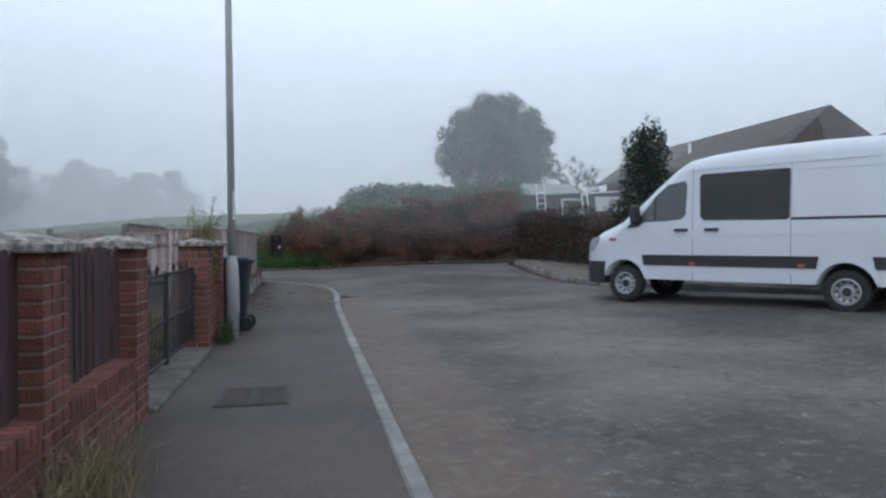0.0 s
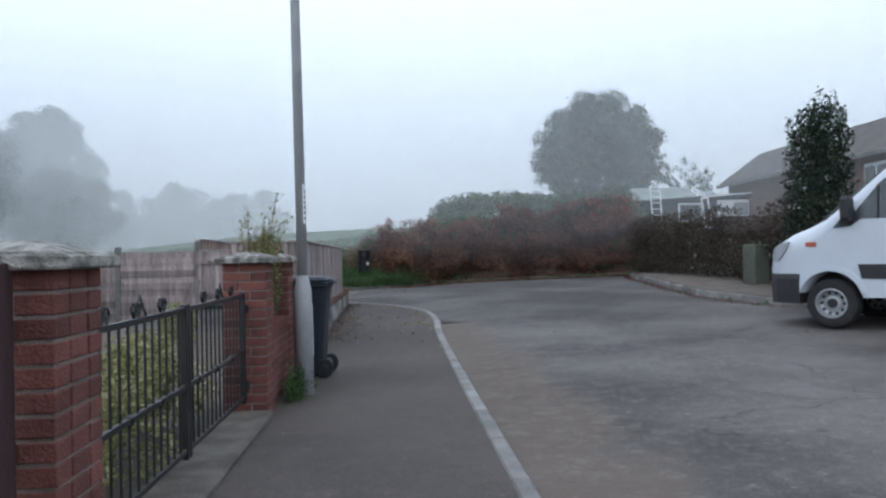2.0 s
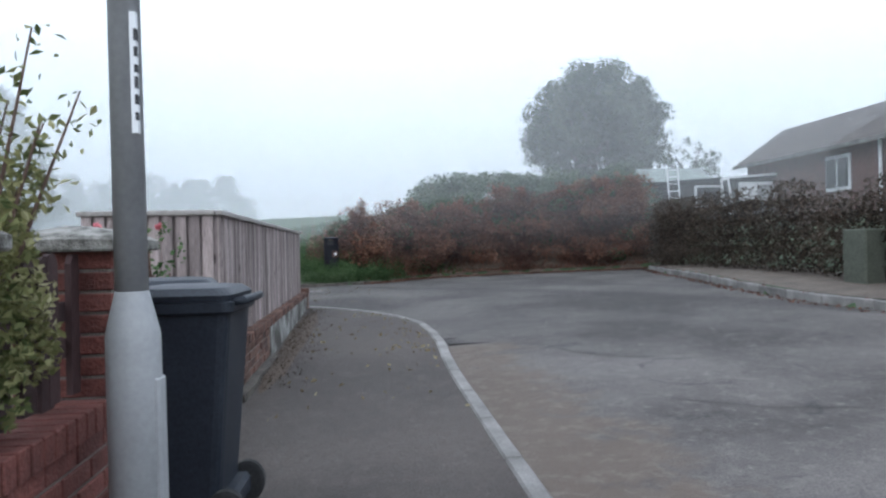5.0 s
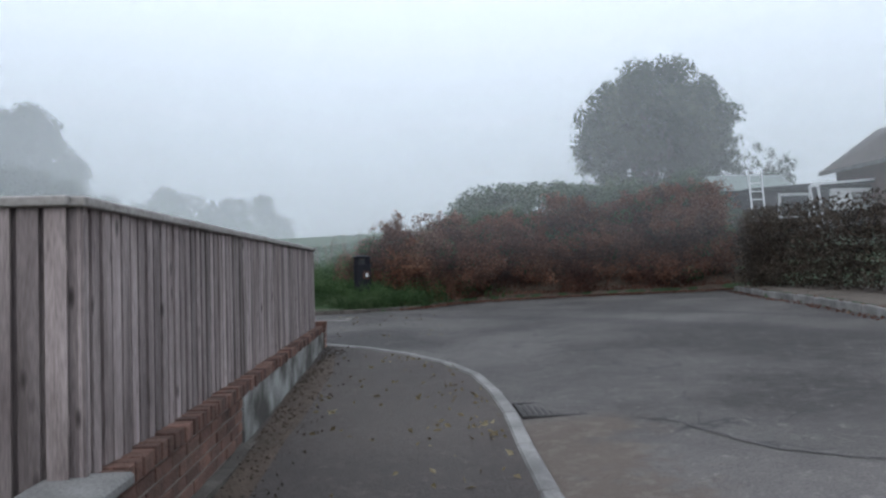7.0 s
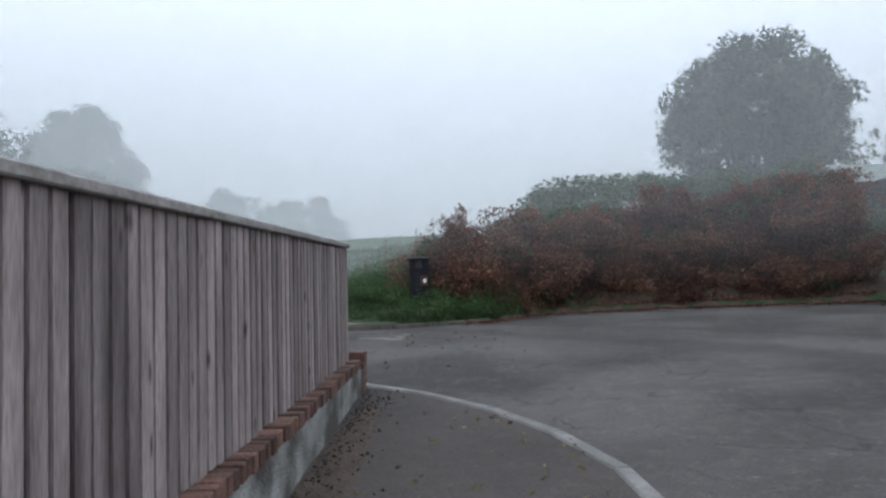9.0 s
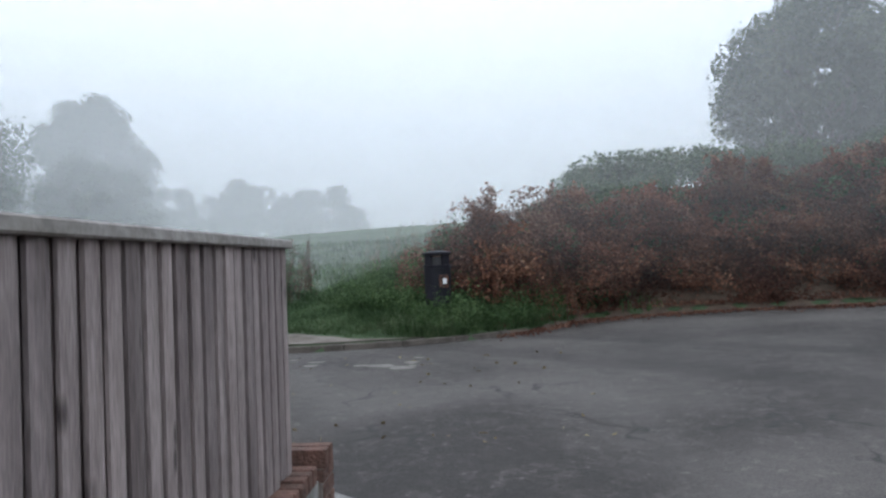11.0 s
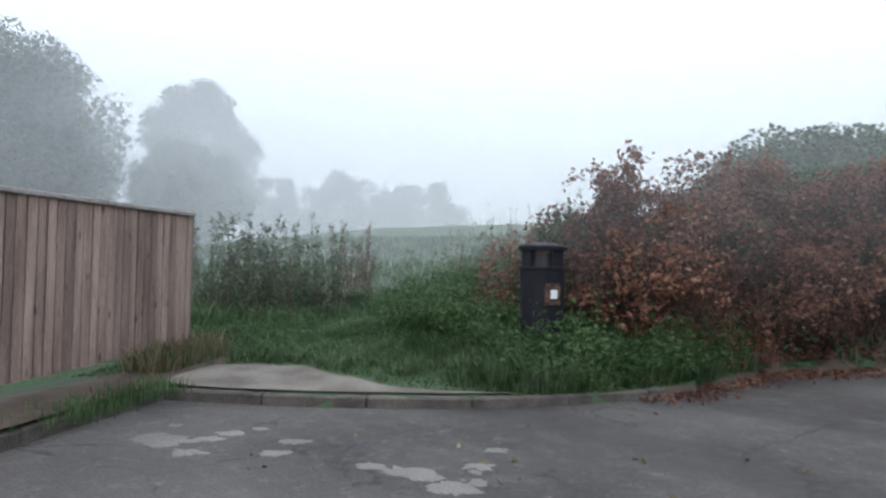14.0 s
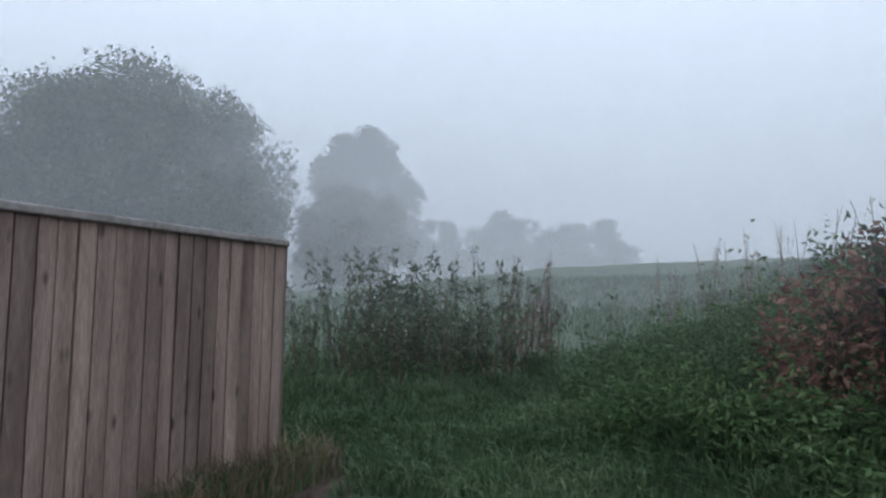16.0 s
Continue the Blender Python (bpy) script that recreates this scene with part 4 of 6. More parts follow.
# ---- hedges, bank and trees ----
def bushy(name, label, category, blobs, count, size, material, stems=0, seed=1, kind="", extra=None, stem_mat=None):
    """A mass of leaves spread through and over several swollen clumps (x, y, z, rx, ry, rz)."""
    rng = np.random.default_rng(seed)
    owner = thing(name, label, category, kind=kind)
    b = np.array(blobs, float)
    wgt = (b[:, 3] * b[:, 4] + b[:, 3] * b[:, 5] + b[:, 4] * b[:, 5])
    idx = rng.choice(len(b), count, p=wgt / wgt.sum())
    u = rng.normal(size=(count, 3))
    u /= np.linalg.norm(u, axis=1)[:, None]
    r = rng.uniform(0.25, 1.0, count) ** 0.4 * rng.uniform(0.93, 1.1, count)
    pts = b[idx, :3] + u * b[idx, 3:] * r[:, None]
    leaves("leaves", pts, size, material, owner, rng=rng)
    if stems:
        bm = bmesh.new()
        for k in range(stems):
            c = b[rng.integers(len(b))]
            v = rng.normal(size=3)
            v[2] = abs(v[2])
            v /= np.linalg.norm(v)
            p0 = Vector((c[0] + rng.uniform(-.3, .3) * c[3], c[1] + rng.uniform(-.3, .3) * c[4], c[2] - c[5] * 0.9))
            p1 = Vector(c[:3] + v * c[3:] * rng.uniform(0.8, 1.12))
            mid = (p0 + p1) / 2 + Vector(rng.normal(size=3)) * 0.1
            tube(bm, [p0, mid, p1], [0.012, 0.008, 0.003], 4, caps=False)
        part("stems", bm, stem_mat or M_STEM, owner, "thin bare stems")
    return owner


rng0 = np.random.default_rng(11)
# brown hedge along the head of the close
bl = []
for x in np.arange(-1.45, 9.6, 0.28):
    if x < -0.2:
        yf = 29.05
    elif x < 1.2:
        yf = 28.75 + (x + 0.15) * 0.9
    elif x < 2.4:
        yf = 30.0 + (x - 1.2) * 0.5
    else:
        yf = 30.75 - 0.06 * (x - 4)
    top = float(np.interp(x, [-1.5, -1.0, -0.4, 0.4, 1.6, 4.8, 9.5], [1.25, 1.6, 2.0, 2.2, 2.1, 2.6, 3.2])) + 0.3 * noise.noise(Vector((x * 0.6, 3.3, 0))) + 0.25 * noise.noise(Vector((x * 1.9, 8, 0)))
    g0 = land(x, yf + 0.4)
    z = level(x, yf) + 0.3
    while z < top + 0.3:
        bl.append((x + rng0.uniform(-.15, .15), yf + 0.25 + 0.22 * (z - 0.5) + rng0.uniform(-.2, .2) + (1.25 if x > 0.3 else 0.3) * noise.noise(Vector((x * 0.75, z * 1.1, 4))), z, *(np.array([0.38, 0.38, 0.34]) * rng0.uniform(0.6, 1.35))))
        z += 0.36
rag_ = rng0.permutation(len(bl))[:26]
bushy("brown_hedge", "overgrown hedge of rusty brown leaves and bare stems", "hedge", bl, 95000, 0.068, M_BEECH, stems=2000, seed=3, kind="stuff")
# arching sprays of rusty leaves, brightened as if lit, standing out from the hedge's face and top
sp_stem, sp_pts, front = bmesh.new(), [], [b_ for b_ in bl if b_[0] > -0.6 and noise.noise(Vector((b_[0] * 0.7, b_[2] * 0.9, 21))) > -0.18]
for k in range(430):
    c = front[rng0.integers(len(front))]
    rise = 0.35 + 0.5 * max(0.0, rng0.normal() * 0.6 + (0.25 if c[2] > 1.9 else 0.0))
    lean_ = Vector((rng0.normal() * 0.35, -abs(rng0.normal()) * 0.4, rise)).normalized() * rng0.uniform(0.3, 0.95 if c[2] < 1.7 else 0.55)
    p0 = Vector(c[:3]) + Vector((0, -0.15, 0))
    p2 = p0 + lean_
    p3 = p2 + Vector((lean_.x * 0.5, lean_.y * 0.7, -0.22 * rng0.uniform(-0.4, 1.2)))
    tube(sp_stem, [p0, p0.lerp(p2, 0.6) + Vector((0, 0, 0.05)), p2, p3], [0.008, 0.006, 0.004, 0.002], 4, caps=False)
    for j in range(64):
        t = rng0.uniform(0.15, 1)
        q = p0.lerp(p2, t / 0.7) if t < 0.7 else p2.lerp(p3, (t - 0.7) / 0.3)
        sp_pts.append((q.x + rng0.normal() * 0.07, q.y + rng0.normal() * 0.07, q.z + rng0.normal() * 0.06))
sprays = thing("hedge_sprays", "arching sprays of rusty copper leaves on the hedge, brightened as if lit", "hedge", kind="stuff")
part("stems", sp_stem, M_STEM, sprays, "thin bare stems")
leaves("leaves", sp_pts, 0.072, M_RUST_LIT, sprays, rng=np.random.default_rng(15), up=-0.1, narrow=0.6)
bushy("ivy_patches", "green bramble growing through the brown hedge", "bramble", [(bl[i][0], bl[i][1] - 0.12, bl[i][2] + 0.1, 0.34, 0.3, 0.26) for i in rag_], 3800, 0.10, M_BRAMBLE, seed=14, kind="stuff")
bushy("bramble_clump", "dark green bramble over the end of the hedge", "bramble", [(-1.35 + 0.22 * k, 29.75 + 0.1 * k, 1.45 + 0.13 * k, 0.34, 0.3, 0.24) for k in range(5)], 2600, 0.075, M_BRAMBLE, stems=60, seed=17, kind="stuff")
# leaf litter at its foot
pts = []
for i in range(6500):
    t = rng0.uniform(0, 1)
    x = -0.3 + 9.5 * t
    y = np.interp(x, [-0.3, 0.2, 1.2, 2.4, 4.2, 7, 9.3], [27.9, 28.2, 29.6, 30.2, 30.4, 30.0, 29.6]) - rng0.normal() * 0.3
    pts.append((x, y, (level(x, y) - 0.05 if y < foot(x) + 0.1 else max(level(x, y), land(x, y)) + 0.06) + rng0.uniform(0, .015)))
tagged(leaves("leaf_litter", pts, 0.06, M_BEECH, up=0.0, rng=np.random.default_rng(5)), "fallen brown leaves along the road edge", "leaf litter", kind="stuff")
# green bramble mound behind
bl = []
for i in range(330):
    x = rng0.uniform(0.8, 11.5)
    y = rng0.uniform(31.3, 38)
    top = 2.3 + 1.95 * ss(31, 37.0, y) * ss(-0.5, 4.0, x) + 0.25 * rng0.normal() * 0.6
    bl.append((x, y, top - 0.3 + 0.3 * noise.noise(Vector((x, y, 1))), *(np.array([0.6, 0.6, 0.42]) * rng0.uniform(0.5, 1.25))))
bushy("bramble_mound", "dense green bramble thicket on the bank", "bramble", bl, 46000, 0.125, M_BRAMBLE, stems=420, seed=4, kind="stuff")
core = grid("bank_core", steps((0.4, 12, 0.5)), steps((30.6, 39, 0.5)), lambda x, y: level(x, y) + (1.0 + 0.9 * ss(31, 37.5, y)) * 1.15 * ss(0.2, 4.5, x) * ss(30.6, 31.6, y) * ss(39, 37.5, y), M_SOIL)
tagged(core, "dark earth bank under the brambles", "bank", kind="structure")
# dark hedge along the east footpath
bl = []
for s in np.arange(0, 1.001, 0.018):
    x0 = 8.55 + 1.6 * ss(0.75, 1.0, s)
    y = 17.2 + 12.8 * s
    top = 2.0 + 0.55 * s + 0.35 * noise.noise(Vector((s * 9, 1, 0))) + 0.2 * noise.noise(Vector((s * 30, 5, 0)))
    z = level(8.5, y) + 0.35
    while z < top:
        bl.append((x0 + rng0.uniform(-.16, .16), y + rng0.uniform(-.1, .1), z, 0.5, 0.4, 0.32))
        z += 0.33
bushy("dark_hedge", "tall clipped dark brown and green hedge", "hedge", bl, 36000, 0.075, M_DARKHEDGE, stems=250, seed=6, kind="stuff")


def tree(name, label, at, height, spread, trunk_h, count, leaf, seed, material=M_TREE, blob_n=60, lump=0.2, gaps=0.0, fork=1, dome=0.5):
    """Tapered stems with forked limbs and a domed crown of leaf clumps, open underneath where gaps says so."""
    rng = np.random.default_rng(seed)
    owner = thing(name, label, "tree", pose(*at))
    trunk = bmesh.new()
    for s_ in range(fork):
        a0 = 6.28 * s_ / fork + 0.4
        o = 0.0 if fork == 1 else spread * 0.38
        w = 1.0 if fork == 1 else 0.55
        end = Vector((o * math.cos(a0) * 1.3, o * math.sin(a0) * 1.3, height * 0.78))
        tube(trunk, [(o * 0.15 * math.cos(a0), o * 0.15 * math.sin(a0), -0.6), (o * 0.45 * math.cos(a0), o * 0.45 * math.sin(a0), trunk_h * 0.9), end.lerp(Vector((0, 0, trunk_h)), 0.45), end], [height * 0.028 * w, height * 0.021 * w, height * 0.015 * w, height * 0.004 * w], 8)
    for k in range(14):
        a, h = rng.uniform(0, 6.28), rng.uniform(trunk_h * 0.7, height * 0.6)
        d = spread * rng.uniform(0.45, 0.9)
        e = Vector((d * math.cos(a), d * math.sin(a), h + height * rng.uniform(0.1, 0.3)))
        tube(trunk, [(0.08, 0, h), Vector((0.08, 0, h)).lerp(e, 0.5) + Vector((0, 0, 0.2)), e], [height * 0.010, height * 0.006, height * 0.002], 6)
    part("trunk", trunk, M_BARK, owner)
    z0 = trunk_h * 0.6
    mid = z0 + (height - z0) * (1 - dome)
    pts = []
    for k in range(blob_n):
        u = rng.normal(size=3)
        u /= np.linalg.norm(u)
        rr = rng.uniform(0.3, 1.0) ** 0.45 * 0.86
        c = np.array([u[0] * spread * rr, u[1] * spread * rr, mid + u[2] * rr * ((height - mid) if u[2] > 0 else (mid - z0))])
        rad = spread * lump * rng.uniform(0.55, 1.3)
        n_ = max(8, int(count / blob_n * (rad / (spread * lump)) ** 2))
        v = rng.normal(size=(n_, 3))
        v /= np.linalg.norm(v, axis=1)[:, None]
        q = c + v * rad * (rng.uniform(0.1, 1.0, n_) ** 0.4)[:, None] * np.array([1, 1, 0.7])
        pts.append(q + rng.normal(size=q.shape) * rad * 0.14)
    pts = np.concatenate(pts)
    out = (pts[:, 0] ** 2 + pts[:, 1] ** 2) / spread ** 2 + np.where(pts[:, 2] > mid, (pts[:, 2] - mid) / (height - mid), (mid - pts[:, 2]) / (mid - z0 * 0.5)) ** 2
    pts = pts[out < np.array([0.98 + 0.3 * noise.noise(Vector(p) * (3.0 / spread) + Vector((0, seed, 0))) for p in pts])]
    if gaps:
        keep = [p[2] > mid + 0.25 * (height - mid) or noise.noise(Vector(p) * (6.5 / spread) + Vector((seed, 0, 0))) < 0.22 - gaps * (1 - (p[2] - z0) / (mid + 0.25 * (height - mid) - z0)) for p in pts]
        pts = pts[np.array(keep)]
    leaves("crown", pts, leaf, material, owner, rng=rng)
    return owner


tree("round_tree", "large round leafy tree behind the brambles", (11.0, 40.6, 1.9), 8.7, 3.85, 1.8, 90000, 0.165, 21, blob_n=300, lump=0.17, gaps=0.55, fork=6, dome=0.55)
tree("small_tree", "smaller tree beside the large one", (14.0, 41.2, 1.9), 4.7, 1.9, 0.8, 9000, 0.19, 22, blob_n=50, lump=0.25)
tree("bare_tree", "thin half-bare tree beyond the sheds", (16.6, 42.5, 2.0), 5.2, 2.2, 1.2, 2600, 0.15, 23, blob_n=70, lump=0.14, fork=4)
tree("field_tree", "broad dark tree standing in fog", (-39.0, 56.0, land(-39, 56)), 16.0, 11.0, 1.2, 190000, 0.28, 24, blob_n=320, lump=0.18, dome=0.68)
tree("field_tree", "broad dark tree standing in fog", (-56, 50, land(-56, 50)), 15.5, 9.0, 1.2, 80000, 0.34, 25, blob_n=130, lump=0.18, dome=0.65)
tree("field_tree", "lower leafy tree at the edge of a foggy wood", (-29.5, 67.5, land(-29.5, 67.5)), 9.0, 5.0, 0.6, 40000, 0.3, 33, blob_n=90, lump=0.2, dome=0.6)
tree("field_tree", "tall pale tree far off in fog", (-39.5, 85.5, land(-39.5, 85.5)), 19.0, 6.4, 2.0, 60000, 0.36, 26, blob_n=170, lump=0.2, gaps=0.12, dome=0.42)
for x, y, h, w, seed, lab in ((-31, 106, 12.6, 7.0, 27, "low group of trees far off in fog"), (-22, 110, 11.0, 7.0, 28, "low group of trees far off in fog"), (-39, 101, 11.5, 4.8, 29, "slim tree far off in fog"), (-52, 99, 10.5, 6.0, 30, "low scrubby tree far off in fog")):
    tree("field_tree", lab, (x, y, land(x, y)), h, w, 0.6, 14000, 0.5, seed, blob_n=80, lump=0.2, dome=0.55)
# conifer by the van
bl = []
for k in range(46):
    z = 0.5 + 3.45 * k / 45
    r = 0.62 * (1 - 0.45 * (k / 45) ** 2)
    a = k * 2.4
    bl.append((8.5 + r * 0.7 * math.cos(a), 16.5 + r * 0.7 * math.sin(a), z, 0.36, 0.36, 0.34))
for k in range(9):
    bl.append((8.5 + rng0.uniform(-.4, .4), 16.5 + rng0.uniform(-.4, .4), 3.95 + rng0.uniform(-0.1, .3), 0.09, 0.09, 0.3))
bushy("evergreen_shrub", "tall dark evergreen shrub beside the road", "shrub", bl, 15000, 0.075, M_CONIFER, stems=30, seed=8)
tagged(link("utility_cabinet", boxed(7.85, 8.2, 17.9, 18.45, 0.3, 1.42, 0.02), M_CABINET), "dull green roadside cabinet against the hedge", "cabinet")

# ---- houses beyond ----
def house(name, label, x0, x1, y0, y1, z0, eave, ridge, hip):
    h = thing(name, label, "house")
    part("wall", boxed(x0, x1, y0, y1, z0, eave), M_HOUSE, h, "red-brown brick wall")
    o = 0.4
    bm = bmesh.new()
    xm = (x0 + x1) / 2
    a = [bm.verts.new(p) for p in ((x0 - o, y0 - o, eave), (x1 + o, y0 - o, eave), (x1 + o, y1 + o, eave), (x0 - o, y1 + o, eave), (xm, y0 + hip, ridge), (xm, y1 - hip, ridge))]
    for f in ((0, 1, 4), (1, 2, 5, 4), (2, 3, 5), (3, 0, 4, 5), (3, 2, 1, 0)):
        bm.faces.new([a[i] for i in f])
    part("roof", bm, M_TILE, h, "brown tiled roof")
    part("fascia", boxed(x0 - o - 0.03, x0 - o, y0 - o, y1 + o, eave - 0.13, eave + 0.01), M_CONC, h, "grey-white fascia board")
    return h


hs = house("bungalow", "brick bungalow with a brown tiled roof", 15.7, 18.9, 20.5, 34.8, 1.2, 4.4, 5.9, 0.0)
for y in (29.2, 24.6):
    w = part("window", boxed(15.64, 15.74, y - 0.6, y + 0.6, 2.9, 4.1, 0.01), M_UPVC, hs, "white framed window")
    for s in (-1, 1):
        part("pane", boxed(15.6, 15.65, y + s * 0.29 - 0.23, y + s * 0.29 + 0.23, 3.02, 3.98), M_CABGLASS, w)
part("roof_vent", tube(bmesh.new(), [(16.3, 27.6, 4.7), (16.3, 27.6, 5.55)], 0.06, 10), M_UPVC, hs, "white vent pipe")
part("downpipe", tube(bmesh.new(), [(15.62, 27.2, 1.2), (15.62, 27.2, 4.4)], 0.05, 10), M_UPVC, hs, "white downpipe")
house("bungalow", "brick bungalow with a hipped brown roof", 14.0, 23.5, 11.0, 19.0, 0.8, 3.2, 5.45, 3.4)

# sheds, ladder and stored frames behind the hedge
sh = thing("shed", "dark timber shed with a pale green sheet roof", "shed", pose(12.6, 36.0, 1.6))
part("wall", boxed(-1.4, 1.4, -1.2, 1.2, 0, 2.2), M_SHED, sh)
bm = bmesh.new()
a = [bm.verts.new(p) for p in ((-1.6, -1.4, 2.15), (1.6, -1.4, 2.15), (1.6, 1.4, 2.2), (-1.6, 1.4, 2.2), (-1.2, 0, 2.85), (1.6, 0, 2.85))]
for f in ((0, 1, 5, 4), (1, 2, 5), (2, 3, 4, 5), (3, 0, 4), (3, 2, 1, 0)):
    bm.faces.new([a[i] for i in f])
part("roof", bm, M_SHEDROOF, sh, "pale green sheet roof")
sh = thing("lean_to", "dark timber lean-to with a thin pale roof edge", "shed", pose(13.9, 33.0, 1.6))
part("wall", boxed(-2.3, 2.3, 0, 1.6, 0, 2.05), M_SHED, sh)
part("roof", boxed(-2.4, 2.4, -0.2, 1.8, 2.05, 2.17, m=pose(0, 0, 0, 0, -3.5, 0)), M_TRIM, sh)
part("edge_trim", boxed(-0.3, 2.41, -0.24, -0.2, 2.10, 2.17, m=pose(0, 0, 0, 0, -3.5, 0)), M_UPVC, sh, "pale roof edge")
wf = part("window", boxed(-1.45, -0.35, -0.06, 0.02, 1.0, 1.85, 0.01), M_UPVC, sh, "white framed window")
part("pane", boxed(-1.37, -0.43, -0.075, -0.055, 1.08, 1.77), M_GLASS, wf)
wf = part("window", boxed(0.35, 2.1, -0.06, 0.02, 1.25, 1.98, 0.01), M_UPVC, sh, "white panel with dark shapes on its sill")
part("pane", boxed(1.1, 1.75, -0.075, -0.055, 1.3, 1.85), M_POLE, wf)
fr = thing("window_frame", "white window frame leaning against the lean-to", "window frame", pose(13.75, 32.75, 2.3, 0, -8, 0))
for x in (-0.14, 0.14):
    part("stile", boxed(x - 0.035, x + 0.035, -0.03, 0.03, 0, 1.4), M_UPVC, fr)
for z in (0.0, 1.33):
    part("rail", boxed(-0.14, 0.14, -0.028, 0.028, z, z + 0.07), M_UPVC, fr)
ld = thing("ladder", "pale aluminium ladder leaning on the shed", "ladder", pose(10.75, 30.9, 1.6, -8, 0, 0))
for s in (-1, 1):
    part("stile", boxed(s * 0.2 - 0.014, s * 0.2 + 0.014, -0.03, 0.03, 0, 2.45), M_UPVC, ld)
for k in range(9):
    part("rung", boxed(-0.2, 0.2, -0.015, 0.015, 0.2 + k * 0.26, 0.225 + k * 0.26), M_UPVC, ld)

# house beyond the garden
hs = thing("garden_house", "brick house gable with white bargeboards", "house", pose(-7.8, 13.5, 0))
bm = bmesh.new()
a = [[bm.verts.new((x, y, z)) for y, z in ((-1.45, -1.4), (1.45, -1.4), (1.45, 1.65), (0, 3.6), (-1.45, 1.65))] for x in (-8, 0)]
bm.faces.new(a[0][::-1])
bm.faces.new(a[1])
for i in range(5):
    bm.faces.new((a[0][i], a[0][(i + 1) % 5], a[1][(i + 1) % 5], a[1][i]))
part("wall", bm, M_HOUSE, hs, "brown brick gable wall")
for s in (-1, 1):
    L = math.hypot(1.75, 2.35)
    t = math.degrees(math.atan2(1.95, 1.45))
    part("roof", boxed(-8.2, 0.35, -0.05, L, 0, 0.12, m=pose(0, 0, 3.72) @ Matrix.Diagonal((1, s, 1, 1)) @ pose(0, 0, 0, -t, 0, 0)), M_TILE, hs, "dark tiled roof slope")
    part("bargeboard", boxed(0.35, 0.39, -0.05, L, -0.12, 0.1, m=pose(0, 0, 3.72, 0, 0, 0) @ Matrix.Diagonal((1, s, 1, 1)) @ pose(0, 0, 0, -t, 0, 0)), M_UPVC, hs, "white bargeboard")
bm = part("window", boxed(-0.02, 0.1, -1.3, 0.9, 0.5, 1.6, 0.02), M_UPVC, hs, "white framed window")
part("pane", boxed(0.08, 0.12, -1.2, -0.3, 0.6, 1.4), M_CABGLASS, bm)
gr = thing("garage", "low flat-roofed garage with a white fascia", "garage", pose(-9.6, 17.2, 0))
part("wall", boxed(-1.2, 1.9, -1.6, 1.6, -1.4, 1.35), M_HOUSE, gr)
part("roof", boxed(-1.35, 2.05, -1.75, 1.75, 1.35, 1.62, 0.02), M_UPVC, gr, "white flat roof edge")


# ---- van ----
M_SEAM = plain("panel_gap", (0.17, 0.18, 0.19), rough=0.6)
VAN = pose(6.58, 12.66, 0.19, 0, 0, 126.5)
van = thing("van", "white high-roofed panel van with black side trim, parked", "van", VAN)
TOP = [(0.92, 0.86), (0.88, 1.06), (0.76, 1.2), (0.55, 1.31), (0.28, 1.41), (0.1, 1.5), (-0.2, 1.74), (-0.6, 2.10), (-0.95, 2.40), (-1.2, 2.55), (-1.6, 2.62), (-2.3, 2.68), (-3.3, 2.71), (-4.5, 2.70), (-4.8, 2.67), (-4.92, 2.6)]
HALF = [(0.92, 0.62), (0.88, 0.74), (0.76, 0.86), (0.55, 0.94), (0.3, 0.975), (-0.2, 0.985), (-4.5, 0.985), (-4.92, 0.95)]


def tab(t, x):
    return float(np.interp(-x, [-p[0] for p in t], [p[1] for p in t]))


def side_y(x, z):
    """Half width of the van's body at a station and height."""
    w = tab(HALF, x)
    return w - 0.075 * max(0.0, (z - 1.25) / 1.4) ** 1.3 - 0.03 * max(0, 0.6 - z)


def van_ring(x, grow=0.0, zmax=None, zb=0.43):
    zt = tab(TOP, x) + grow
    if zmax:
        zt = min(zt, zmax)
    r = min(0.24, (zt - zb) * 0.4)
    zs = list(np.linspace(zb, zt - r, 10))
    pts = [(side_y(x, z) + grow, z) for z in zs]
    y1 = pts[-1][0]
    for a in (22, 45, 67, 90):
        pts.append((y1 - 0.30 * (1 - math.cos(radians(a))), zt - r + r * math.sin(radians(a))))
    pts.append((y1 * 0.35, zt + 0.012))
    return [(x, y, z) for y, z in pts] + [(x, -y, z) for y, z in pts[::-1]]


stations = [p[0] for p in TOP] + [0.65, 0.42, -0.4, -2.0, -2.8, -3.8, -4.2, -0.8, -1.4]
body = part("body", loft(bmesh.new(), [van_ring(x) for x in sorted(stations, reverse=True)]), M_WHITE, van, "glossy white bodywork", smooth=False)
for wx in (0.0, -3.665):
    cut = link("cutter", tube(bmesh.new(), [(wx, -1.3, 0.37), (wx, 1.3, 0.37)], 0.415, 28), M_TRIM)
    md = body.modifiers.new("arch", "BOOLEAN")
    md.operation, md.object, md.solver = "DIFFERENCE", cut, "EXACT"
    cut.parent = body
    bpy.context.view_layer.update()
    got = bpy.data.meshes.new_from_object(body.evaluated_get(bpy.context.evaluated_depsgraph_get()))
    body.modifiers.clear()
    body.data = got
    bpy.data.objects.remove(cut)
body.data.polygons.foreach_set("use_smooth", [abs(p.normal.y) < 0.999 and p.area < 3 for p in body.data.polygons])
part("underbody", boxed(-4.75, 0.8, -0.55, 0.55, 0.42, 0.9), M_TRIM, van, "dark underbody")


